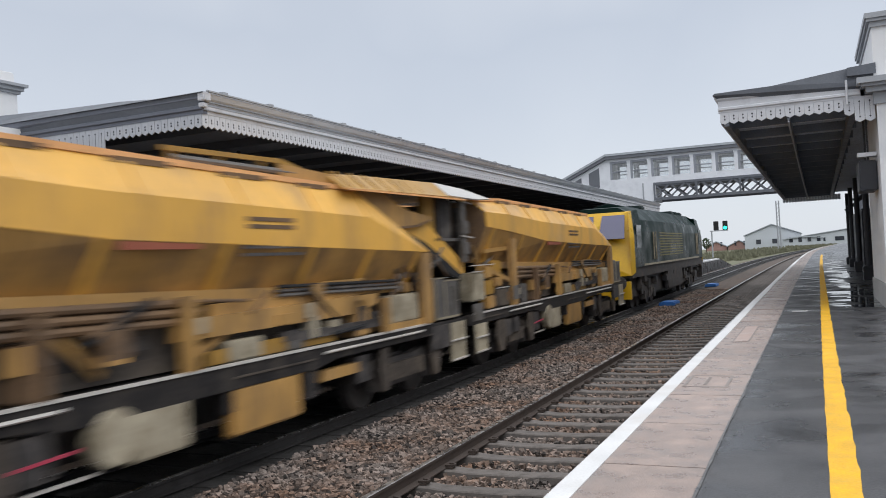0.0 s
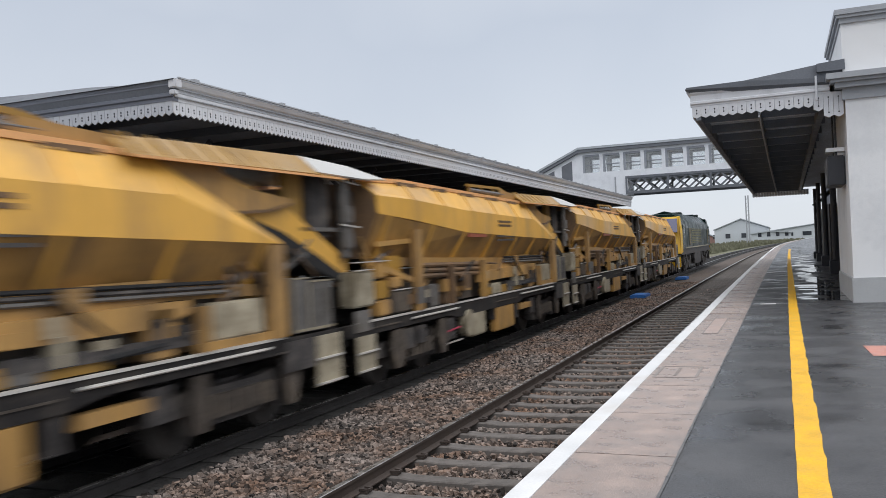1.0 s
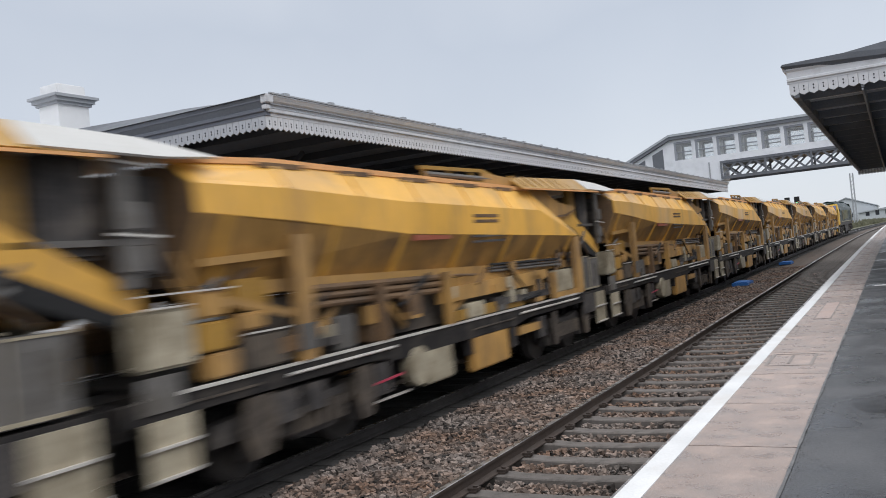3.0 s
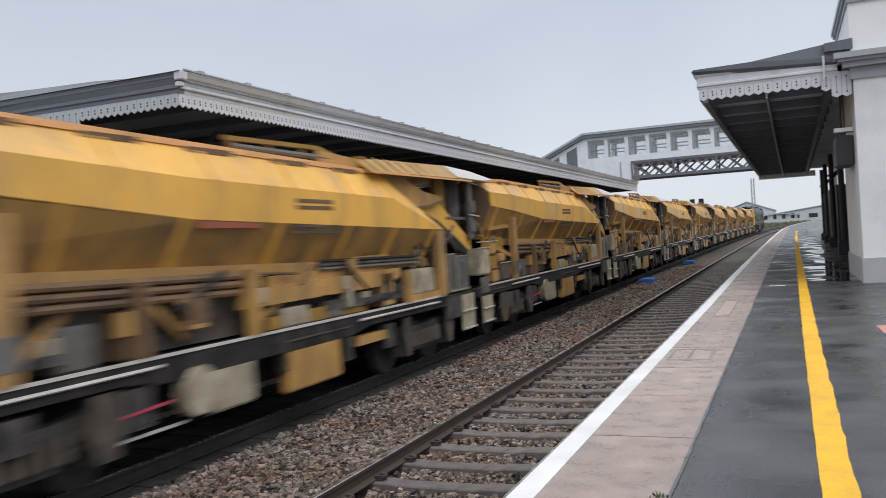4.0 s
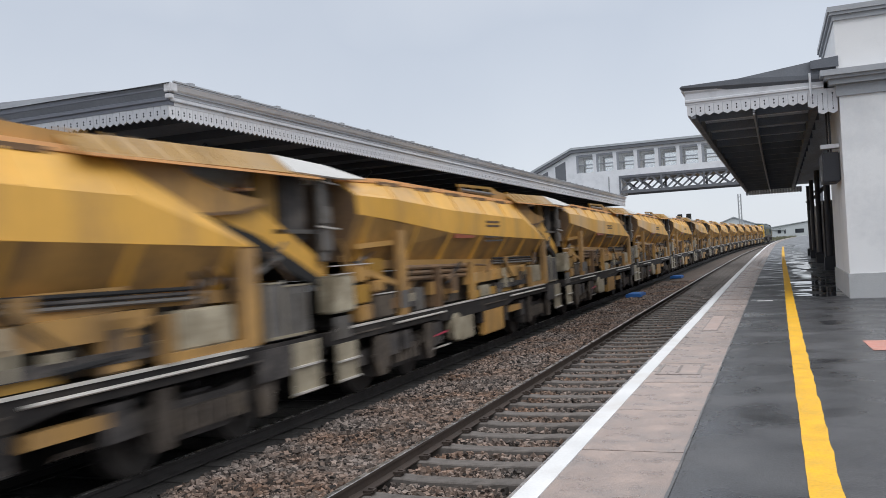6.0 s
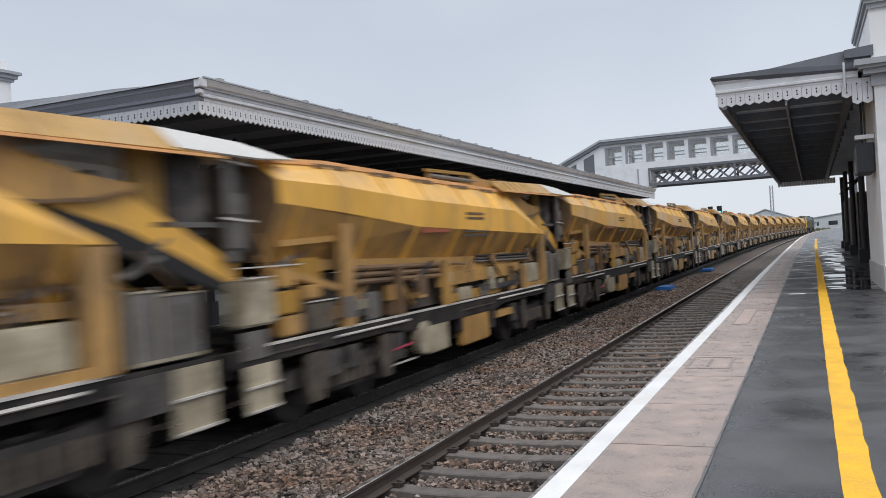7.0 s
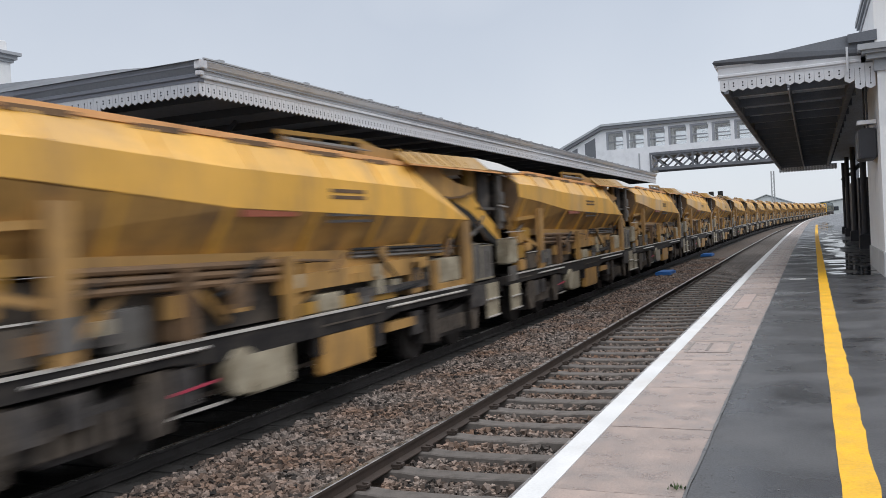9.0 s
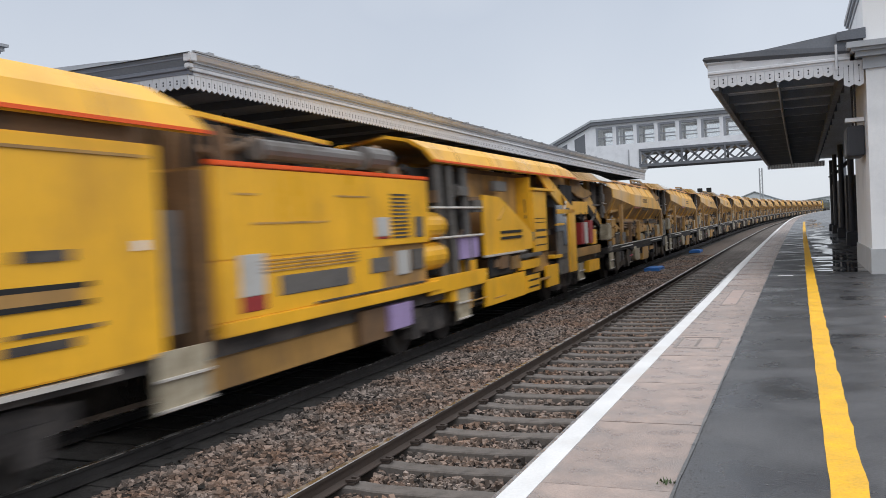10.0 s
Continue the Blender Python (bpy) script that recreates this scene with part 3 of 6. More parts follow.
        col.location = (X - 2.6 + bend(y), y, 0)
    return e


def canopy_right():
    e = empty("station_canopy", "grey-painted platform canopy with a white saw-toothed valance", "canopy", kind="structure")
    X, Y0, Y1, ZB, XR = -1.55, 18.1, 50.0, 3.88, 1.05
    ys = stations(Y0, Y1, 4)
    b = B()
    loft(b, [[(x, Y0 + dy, ZB + dz) for dy, dz in ((0.08, 0.25), (-0.02, 0.25), (-0.02, 0.28), (-0.05, 0.30), (-0.05, 0.34), (-0.01, 0.36), (-0.01, 0.48), (-0.05, 0.52), (-0.05, 0.56), (0.08, 0.56))] for x in (X - 0.03, XR)])
    part("end_fascia", b, "pale_trim", e, "pale moulded end fascia")
    b = B()
    along(b, [(X + 0.10, ZB + 0.24), (X - 0.02, ZB + 0.24), (X - 0.02, ZB + 0.30), (X - 0.06, ZB + 0.33), (X - 0.02, ZB + 0.40), (X - 0.02, ZB + 0.46), (X - 0.12, ZB + 0.54), (X - 0.12, ZB + 0.60), (X + 0.10, ZB + 0.60)], ys, False)
    part("gutter_fascia", b, "pale_trim", e)
    b = B()
    loft(b, [[(X - 0.14 + bend(y), y - (0.12 if i == 0 else 0), ZB + 0.602), (X - 0.10 + bend(y), y - (0.12 if i == 0 else 0), ZB + 0.64), (X + 1.0 + bend(y), y - (0.1 if i == 0 else 0), ZB + 0.66), (XR - 0.15 + bend(y), y, ZB + 0.84), (XR + 3 + bend(y), y, ZB + 1.1), (XR + 3 + bend(y), y, ZB + 0.3), (X + bend(y), y, ZB + 0.5)] for i, y in enumerate(ys)])
    part("roof", b, "roof_sheet", e, "low grey sheet roof")
    b = B()
    loft(b, [[(x, Y0 - 0.14, z0), (x, Y0 + 0.3, z0), (x, Y0 + 0.3, z1), (x, Y0 - 0.14, z1)] for x, z0, z1 in ((XR - 0.22, ZB + 0.66, ZB + 0.82), (XR + 0.28, ZB + 0.66, ZB + 0.86))])
    part("roof_upstand", b, "roof_sheet", e)
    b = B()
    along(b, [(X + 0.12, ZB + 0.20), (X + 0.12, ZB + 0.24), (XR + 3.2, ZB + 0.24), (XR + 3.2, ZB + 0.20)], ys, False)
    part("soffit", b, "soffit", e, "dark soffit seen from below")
    # purlins and rafters under the roof
    b = B()
    y = Y0 + 0.9
    while y < Y1:
        box(b, X + 0.12 + bend(y), XR + bend(y), y, y + 0.10, ZB + 0.02, ZB + 0.20)
        y += 1.9
    part("joists", b, "joist_paint", e)
    b = B()
    y = Y0 + 1.9
    while y < Y1:
        box(b, X + 0.2 + bend(y), XR - 0.3 + bend(y), y - 0.35, y + 0.42, ZB + 0.185, ZB + 0.198)
        y += 1.9
    part("pale_battens", b, "lamp_white", e, "pale strips between the dark joists")
    for x, w in ((X + 0.05, 0.10), (X + 1.25, 0.05), (XR - 0.22, 0.12)):
        b = B()
        along(b, [(x, ZB - 0.04), (x + w, ZB - 0.04), (x + w, ZB + 0.195), (x, ZB + 0.195)], ys, False)
        part("purlin", b, "lattice", e)
    # pipes along the underside and down the end
    b = B()
    along(b, [(X + 1.27 + 0.02 * math.cos(a), ZB - 0.07 + 0.02 * math.sin(a)) for a in [i * math.pi / 3 for i in range(6)]], ys, False)
    part("conduit", b, "grey_trim", e)
    b = B()
    rod(b, (0.81, Y0 - 0.07, ZB + 0.60), (0.81, Y0 - 0.07, ZB + 0.12), 0.022, 8)
    part("rain_pipe", b, "pale_trim", e)
    seg = stations(Y0, Y1, 8)
    for a, c in zip(seg, seg[1:]):
        valance(e, (X + bend(a), a, ZB + 0.25), (X + bend(c), c, ZB + 0.25), 0.25, 40)
    valance(e, (X, Y0, ZB + 0.27), (X + 2.30, Y0, ZB + 0.27), 0.27, 13)
    valance(e, (X + 2.30, Y0, ZB + 0.27), (X + 2.48, Y0, ZB + 0.27), 0.36, 1)
    valance(e, (X + 2.48, Y0, ZB + 0.27), (X + 2.84, Y0, ZB + 0.27), 0.50, 2)
    ye = Y1
    valance(e, (X + bend(ye), ye, ZB + 0.10), (X + 2.9 + bend(ye), ye, ZB + 0.10), 0.32, 20)
    for i, y in enumerate((30.5, 37.5, 44.0, 49.0)):
        b = B()
        loft(b, [[(sx * r, sy * r, z) for sx, sy in ((-1, -1), (1, -1), (1, 1), (-1, 1))] for z, r in ((0, 0.20), (0.5, 0.20), (0.55, 0.15))])
        rod(b, (0, 0, 0.55), (0, 0, 3.9), 0.10, 12)
        rod(b, (0, 0, 3.0), (0, 0, 3.08), 0.15, 12)
        beam(b, (0, 0, 3.0), (1.0, 0, 3.85), 0.08, 0.10)
        col = part("column", b, "dark_paint", e, "dark painted iron column")
        col.location = (1.62 + bend(y), y, 0)
    return e


canopy_left()
canopy_right()


# ---- the station building on the near platform ----
def station_building():
    e = empty("station_building", "white rendered station building with grey plinth and moulded cornice", "building", kind="structure")
    x0, y0, x1, y1 = 1.31, 18.0, 9.0, 22.0
    b = B()
    box(b, x0, x1, y0, y1, 0.50, 4.20)
    part("wall", b, "white_wall", e, "smooth white rendered wall")
    b = B()
    box(b, x0 - 0.03, x1, y0 - 0.03, y1, 0.0, 0.50)
    part("plinth", b, "grey_plinth", e, "grey painted plinth", bevel=0.01)
    b = B()
    for z0, z1, o in ((3.95, 4.17, 0.05), (4.17, 4.27, 0.18), (4.27, 4.33, 0.26), (4.33, 4.44, 0.33)):
        box(b, x0 - o, x1, y0 - o, y1, z0, z1)
    part("cornice", b, "grey_trim", e, "grey moulded cornice")
    b = B()
    box(b, x0 - 0.02, x1, y0, y1, 4.44, 5.42)
    part("parapet", b, "white_wall", e)
    b = B()
    for z0, z1, o in ((5.42, 5.52, 0.05), (5.52, 5.58, 0.10), (5.58, 5.68, 0.13)):
        box(b, x0 - o, x1, y0 - o, y1, z0, z1)
    part("parapet_cap", b, "grey_trim", e, "grey moulded parapet cap")
    # the recessed range behind, under the canopy
    b = B()
    box(b, 4.2, 9.0, y1, 52, 0.0, 4.3)
    part("recessed_wall", b, "white_wall", e)
    for y in (24.5, 29, 33.5, 38, 42.5, 47):
        b = B()
        box(b, 4.12, 4.19, y, y + 1.2, 0.0 if int(y) % 2 == 0 else 0.9, 2.4)
        part("opening", b, "dark_glass", e, "dark door or window opening")
    b = B()
    box(b, 1.8, 4.1, 36, 50, 0.0, 2.6)
    part("dark_screen", b, "dark_paint", e, "dark waiting shelter")
    return e


station_building()

# lamp and dark sign box hung under the near canopy
hang = empty("hanging_sign", "dark sign box hung beneath a white light fitting", "sign")
bm = B()
box(bm, 0.98, 1.30, 18.7, 19.9, 2.35, 2.95)
part("sign_box", bm, "dark_paint", hang, bevel=0.02)
bm = B()
box(bm, 0.96, 1.30, 18.6, 18.9, 3.02, 3.10)
part("light_fitting", bm, "lamp_white", hang, "white light fitting")
bm = B()
rod(bm, (1.15, 18.75, 3.1), (1.15, 18.75, 3.88), 0.02)
rod(bm, (1.15, 18.75, 2.9), (1.15, 18.75, 3.03), 0.02)
part("hanger", bm, "dark_paint", hang)
bm = B()
rod(bm, (1.15, 19.6, 2.9), (1.15, 19.6, 3.88), 0.02)
part("hanger", bm, "dark_paint", hang)


# ---- the building on the far platform ----
def far_building():
    e = empty("station_building", "white station building with sash windows behind the far canopy", "building", kind="structure")
    x = -13.6
    b = B()
    box(b, x - 8, x, -14, 48, 0, 4.3)
    part("wall", b, "white_wall", e)
    for y in stations(-8, 44, 3.25):
        b = B()
        box(b, x - 0.02, x + 0.05, y, y + 1.5, 1.35, 3.1)
        w = part("window", b, "pale_trim", e, "white sash window frame")
        for i in range(3):
            for j in range(2):
                b = B()
                box(b, x + 0.051, x + 0.056, y + 0.08 + i * 0.46, y + 0.46 + i * 0.46, 1.43 + j * 0.83, 2.2 + j * 0.83)
                part("pane", b, "dark_glass", w)
        b = B()
        box(b, x, x + 0.12, y - 0.08, y + 1.58, 1.25, 1.349)
        part("sill", b, "grey_trim", w)
    b = B()
    box(b, x - 0.0, x + 0.04, -14, 48, 0, 0.6)
    part("plinth", b, "grey_plinth", e)
    b = B()
    loft(b, [[(x + 0.3, y, 4.3), (x - 4, y, 4.75), (x - 8.3, y, 4.3)] for y in (13.5, 48)])
    part("roof", b, "roof_sheet", e)
    return e


far_building()


def chimney(x, y, top):
    e = empty("chimney", "white rendered chimney stack with a moulded cap", "chimney")
    b = B()
    box(b, -0.30, 0.30, -0.38, 0.38, -1.4, -0.42)
    part("shaft", b, "white_wall", e)
    b = B()
    for z0, z1, o in ((-0.42, -0.36, 0.05), (-0.36, -0.28, 0.10), (-0.28, -0.22, 0.16)):
        box(b, -0.30 - o, 0.30 + o, -0.38 - o, 0.38 + o, z0, z1)
    part("cap", b, "grey_trim", e)
    b = B()
    loft(b, [[(sx * 0.28, sy * 0.35, z) for sx, sy in ((-1, -1), (1, -1), (1, 1), (-1, 1))] for z in (-0.22, 0.03)])
    part("top_block", b, "white_wall", e, bevel=0.02)
    e.location = (x, y, top)
    return e


chimney(-15.3, 12.05, 5.75)
chimney(-15.3, 9.75, 5.72)


# ---- footbridge ----
def footbridge():
    e = empty("footbridge", "covered white footbridge with windows over an iron lattice girder", "footbridge", kind="structure")
    y0, y1 = 65.4, 68.2
    xl, xr = -14.5, 14.0
    zb, zl, zw0, zw1, zr = 5.28, 6.66, 6.86, 8.55, 9.05
    for y in (y0, y1):
        for z0, z1 in ((zb, zb + 0.22), (zl - 0.18, zl)):
            b = B()
            box(b, xl + 3.6, xr, y - 0.08, y + 0.08, z0, z1)
            part("girder_flange", b, "lattice", e)
        b = B()
        x = xl + 3.6
        st = 1.15
        while x < xr:
            for s in (0, 1):
                beam(b, (x, y, zb + 0.2 if s else zl - 0.16), (x + st, y, zl - 0.16 if s else zb + 0.2), 0.03, 0.13)
            x += st
        part("lattice", b, "lattice", e, "criss-cross iron lattice")
        for x in stations(xl + 3.6, xr, 3.1):
            b = B()
            box(b, x - 0.07, x + 0.07, y - 0.10, y + 0.10, zb, zl)
            part("upright", b, "lattice", e)
    b = B()
    box(b, xl, xr, y0, y1, zl - 0.3, zl - 0.15)
    part("deck", b, "lattice", e)
    b = B()
    box(b, xl - 0.1, xl + 3.7, y0 - 0.06, y1 + 0.06, zb - 0.05, zl + 0.02)
    part("end_panel", b, "bridge_white", e, "white boarded end panel")
    b = B()
    box(b, xl + 2.7, xl + 2.8, y0 - 0.10, y1 + 0.1, zb - 0.05, zl + 0.02)
    part("end_post", b, "grey_trim", e)
    wall = B()
    for y in (y0, y1):
        box(wall, xl, xr, y - 0.05, y + 0.05, zl, zw0)
        box(wall, xl, xr, y - 0.05, y + 0.05, zw1, zr - 0.3)
    part("boarding", wall, "bridge_white", e, "white boarded side")
    n = 18
    w = (xr - xl) / n
    for y in (y0, y1):
        for i in range(n):
            x = xl + i * w
            b = B()
            box(b, x, x + 0.26, y - 0.06, y + 0.06, zw0, zw1)
            box(b, x + 0.26, x + w, y - 0.04, y + 0.04, zw0, zw0 + 0.28)
            win = part("window_frame", b, "bridge_white", e)
            b = B()
            box(b, x + 0.26, x + 0.44, y - 0.045, y + 0.045, zw0 + 0.28, zw1)
            box(b, x + 0.44, x + w - 0.04, y - 0.045, y + 0.045, zw1 - 0.16, zw1)
            box(b, x + 0.44, x + w - 0.04, y - 0.046, y + 0.046, zw0 + 0.84, zw0 + 0.92)
            part("sash", b, "slate_bridge", win, "slate grey sash bars")
            b = B()
            box(b, x + 0.44, x + w, y - 0.012, y + 0.012, zw0 + 0.28, zw1 - 0.16)
            part("pane", b, "glass", win, "pale clear pane")
    # roof with dark eave line
    b = B()
    loft(b, [[(x, y0 - 0.35, zr - 0.05), (x, y0 - 0.35, zr + 0.12), (x, (y0 + y1) / 2, zr + 0.32), (x, y1 + 0.35, zr + 0.12), (x, y1 + 0.35, zr - 0.05)] for x in (xl - 0.05, xr)])
    part("roof", b, "shed_roof", e, "pale grey sheet roof")
    b = B()
    box(b, xl - 0.05, xr, y0 - 0.30, y0 - 0.06, zr - 0.30, zr - 0.055)
    part("eave", b, "lattice", e)
    # stair flight falling to the left
    xs, zs = xl - 6.5, 3.6
    for y in (y0, y1):
        b = B()
        loft(b, [[(x, y + d, z + h) for d, h in ((-0.05, zb - zl - 0.1), (0.05, zb - zl - 0.1), (0.05, zr - zl - 0.3), (-0.05, zr - zl - 0.3))] for x, z in ((xl, zl), (xs, zl - 3.0))])
        part("stair_side", b, "bridge_white", e, "sloping white stair enclosure")
        for i in range(4):
            x = xl - 0.6 - i * 1.45
            dz = lambda xx: (xx - xl) / 6.5 * 3.0
            b = B()
            loft(b, [[(xx, y - 0.07, zw0 + 0.05 + dz(xx)), (xx, y - 0.055, zw0 + 0.05 + dz(xx)), (xx, y - 0.055, zw1 + dz(xx) - 0.1), (xx, y - 0.07, zw1 + dz(xx) - 0.1)] for xx in (x, x - 0.85)])
            part("stair_window", b, "lattice" , e)
    b = B()
    loft(b, [[(x, y0 - 0.35, z - 0.05), (x, y0 - 0.35, z + 0.12), (x, (y0 + y1) / 2, z + 0.32), (x, y1 + 0.35, z + 0.12), (x, y1 + 0.35, z - 0.05)] for x, z in ((xl - 0.04, zr), (xs, zr - 3.0))])
    part("stair_roof", b, "shed_roof", e)
    b = B()
    loft(b, [[(x, y0 - 0.30, z), (x, y0 - 0.06, z), (x, y0 - 0.06, z + 0.24), (x, y0 - 0.30, z + 0.24)] for x, z in ((xl - 0.04, zr - 0.30), (xs, zr - 3.3))])
    part("stair_eave", b, "lattice", e)
    for x in (-13.4, 3.2):
        for y in (y0 + 0.1, y1 - 0.1):
            b = B()
            rod(b, (x, y, -0.1), (x, y, zb), 0.16, 12)
            part("pier", b, "lattice", e)
    return e


footbridge()


# ---- line-side things ----
def blue_trough(y):
    b = B()
    box(b, -0.32, 0.32, -0.75, 0.75, 0, 0.13)
    box(b, -0.27, 0.27, -0.7, 0.7, 0.13, 0.155)
    ob = part("cover_board", b, "blue", bevel=0.02)
    ob.matrix_world = pose(-5.75 + bend(y), y, BED + 0.05 + rise(y))
    return tagged(ob, "flat blue plastic cover lying on the ballast", "cover", "blue covers")


blue_trough(36.3)
blue_trough(51.6)

signal = empty("railway_signal", "two-headed colour light signal showing green", "signal", pose(-11.75, 111, 0.25))
bm = B()
rod(bm, (0, 0, 0), (0, 0, 3.4), 0.09, 10)
beam(bm, (-0.2, 0, 3.35), (2.0, 0, 3.35), 0.12, 0.12)
part("post", bm, "grey_trim", signal)
for x, h in ((0.55, 3.42), (1.65, 3.42)):
    bm = B()
    box(bm, x - 0.3, x + 0.3, 0, 0.35, h, h + 1.15)
    head = part("signal_head", bm, "black", signal, "black signal head", bevel=0.03)
    if x > 1:
        bm = B()
        rod(bm, (x, -0.03, h + 0.28), (x, -0.001, h + 0.28), 0.20, 16)
        part("lens", bm, "green_light", head, "lit green lens")

mast = empty("radio_mast", "slim grey steel lattice mast far behind the tracks", "mast", pose(-7.6, 218, -1.1))
bm = B()
for s in (-0.3, 0.3):
    rod(bm, (s, 0, 0), (s, 0, 13.3), 0.16, 6)
for i in range(13):
    beam(bm, (-0.3, 0, i), (0.3, 0, i + 1), 0.06, 0.06)
part("frame", bm, "grey_trim", mast)


def shed(name, x0, x1, y0, y1, h, peak, label, wall="shed_wall", windows=0):
    e = empty(name, label, "industrial shed" if wall == "shed_wall" else "house")
    b = B()
    xm = (x0 + x1) / 2
    loft(b, [[(x0, y, -1.2), (x1, y, -1.2), (x1, y, h), (xm, y, peak), (x0, y, h)] for y in (y0, y1)])
    part("wall", b, wall, e)
    b = B()
    loft(b, [[(x0 - 0.4, y, h), (xm, y, peak + 0.15), (x1 + 0.4, y, h), (x1 + 0.4, y, h + 0.3), (xm, y, peak + 0.5), (x0 - 0.4, y, h + 0.3)] for y in (y0 - 0.5, y1 + 0.5)])
    part("roof", b, "shed_roof", e)
    for i in range(windows):
        x = x0 + (x1 - x0) * (i + 0.7) / (windows + 0.4)
        b = B()
        box(b, x, x + (x1 - x0) * 0.09, y0 - 0.08, y0, 2.2, 3.9)
        part("window", b, "dark_glass", e)
    return e


shed("industrial_shed", -23.5, -4.5, 330, 370, 5.4, 9.0, "pale grey clad industrial shed with pitched roof", windows=3)
shed("industrial_shed", -4.0, 34, 380, 430, 4.6, 6.8, "long pale industrial shed with a low grey roof", windows=5)
shed("industrial_shed", -10.0, 3.0, 318, 328, 3.2, 3.8, "low white storage unit", windows=4)
for i, (x, y) in enumerate(((-52, 345), (-40, 352), (-31, 348))):
    shed("house", x, x + 8, y, y + 8, 1.9, 3.9, "distant red brick house with pitched roof", "brick_red", 2)


def tree(x, y, h, seed):
    r = random.Random(seed)
    e = empty("tree", "dull green leafy tree beyond the line", "tree", pose(x, y, -1.16 + rise(y)))
    b = B()
    rod(b, (0, 0, 0), (0.1, 0, h * 0.5), h * 0.03, 7, h * 0.017)
    for i in range(6):
        a = i * 1.05 + r.random()
        rod(b, (0.05, 0, h * (0.3 + 0.04 * i)), (math.cos(a) * h * 0.25, math.sin(a) * h * 0.25, h * (0.55 + 0.05 * i)), h * 0.012, 5, h * 0.004)
    part("trunk", b, "bark", e)
    b = B()
    for i in range(420):
        a, u = r.uniform(0, 6.28), r.uniform(-1, 1)
        rad = h * 0.36 * (0.55 + 0.45 * r.random()) * (0.8 + 0.3 * math.sin(3 * a + seed))
        c = Vector((math.cos(a) * rad * math.sqrt(1 - u * u), math.sin(a) * rad * math.sqrt(1 - u * u), h * 0.62 + u * h * 0.36))
        s = h * r.uniform(0.03, 0.06)
        d1, d2 = Vector([r.gauss(0, 1) for _ in range(3)]).normalized() * s, Vector([r.gauss(0, 1) for _ in range(3)]).normalized() * s
        b.faces.new([b.verts.new(p) for p in (c - d1, c + d2, c + d1, c - d2)])
    part("crown", b, "leaf", e)
    return tagged(e, group="trees beyond the line")


for i, (x, y, h) in enumerate(((12, 250, 6.5), (17, 262, 8), (22, 255, 7), (27, 270, 9), (33, 262, 7.5), (40, 270, 9), (-34, 300, 5), (-60, 300, 7), (-75, 310, 8), (-90, 300, 7))):
    tree(x, y, h, i + 1)
bm = B()
r = random.Random(9)
for i in range(1500):
    y = r.uniform(130, 320)
    x = bend(min(y, 420)) - 11.5 - r.random() ** 2 * 22
    h = r.uniform(0.3, 1.1)
    for k in range(3):
        a = r.uniform(0, 6.28)
        d = Vector((math.cos(a), math.sin(a), 0)) * r.uniform(0.2, 0.5)
        p = Vector((x, y, -1.16 + rise(y)))
        bm.faces.new([bm.verts.new(c) for c in (p - d, p + d, p + Vector((r.uniform(-0.3, 0.3), 0, h)))])
tagged(part("scrub", bm, "hazy_grass"), "rough grass and scrub along the line side", "scrub", kind="stuff")


# ---- the train; things in it stand on the rail top, y forward ----
def wheelset(parent, y, r=0.42):
    for x in (-0.75, 0.75):
        b = B()
        s = 1 if x > 0 else -1
        rod(b, (x - 0.06, 0, 0), (x + 0.06, 0, 0), r, 24)
        rod(b, (x - s * 0.09, 0, 0), (x - s * 0.05, 0, 0), r + 0.028, 24)
        rod(b, (x + s * 0.05, 0, 0), (x + s * 0.16, 0, 0), 0.13, 12)
        w = part("wheel", b, "wheel", parent)
        w.location = (0, y, r)
    b = B()
    rod(b, (-0.7, y, r), (0.7, y, r), 0.08, 8)
    part("axle", b, "frame_dark", parent)


def bogie(thing, y, base=1.9, r=0.42):
    b = B()
    box(b, -0.95, 0.95, y - 0.18, y + 0.18, 0.45, 0.78)
    f = part("bogie", b, "frame_dark", thing, "dark grimy bogie")
    for x in (-1.02, 1.02):
        b = B()
        loft(b, [[(x + d, yy, z0) for d in (-0.08, 0.08)] + [(x + d, yy, z1) for d in (0.08, -0.08)] for yy, z0, z1 in ((y - base * 0.78, 0.50, 0.72), (y - base * 0.42, 0.48, 0.80), (y - base * 0.2, 0.30, 0.74), (y + base * 0.2, 0.30, 0.74), (y + base * 0.42, 0.48, 0.80), (y + base * 0.78, 0.50, 0.72))])
        part("side_frame", b, "frame_dark", f)
        for s in (-1, 1):
            b = B()
            box(b, x - 0.12, x + 0.13, y + s * base / 2 - 0.17, y + s * base / 2 + 0.17, 0.28, 0.62)
            part("axle_box", b, "frame_dark", f)
            b = B()
            rod(b, (x + 0.02, y + s * 0.22, 0.36), (x + 0.02, y + s * 0.22, 0.70), 0.10, 8)
            part("spring", b, "frame_dark", f)
    for s in (-1, 1):
        wheelset(f, y + s * base / 2, r)
    return f


def steps(thing, y0, y1, z0, z1, x=1.33):
    for s in (-1, 1):
        b = B()
        box(b, s * x - 0.02, s * x + 0.02, y0, y1, z0, z1)
        st = part("step_panel", b, "cream", thing, "scuffed cream step panel")
        for k in range(2):
            b = B()
            z = z0 + (z1 - z0) * (k + 0.06) / 2
            box(b, s * (x + 0.02) - (0.0 if s > 0 else 0.04), s * (x + 0.02) + (0.04 if s > 0 else 0.0), y0, y1, z, z + 0.025)
            part("tread", b, "steel", st, "worn bright step edge")


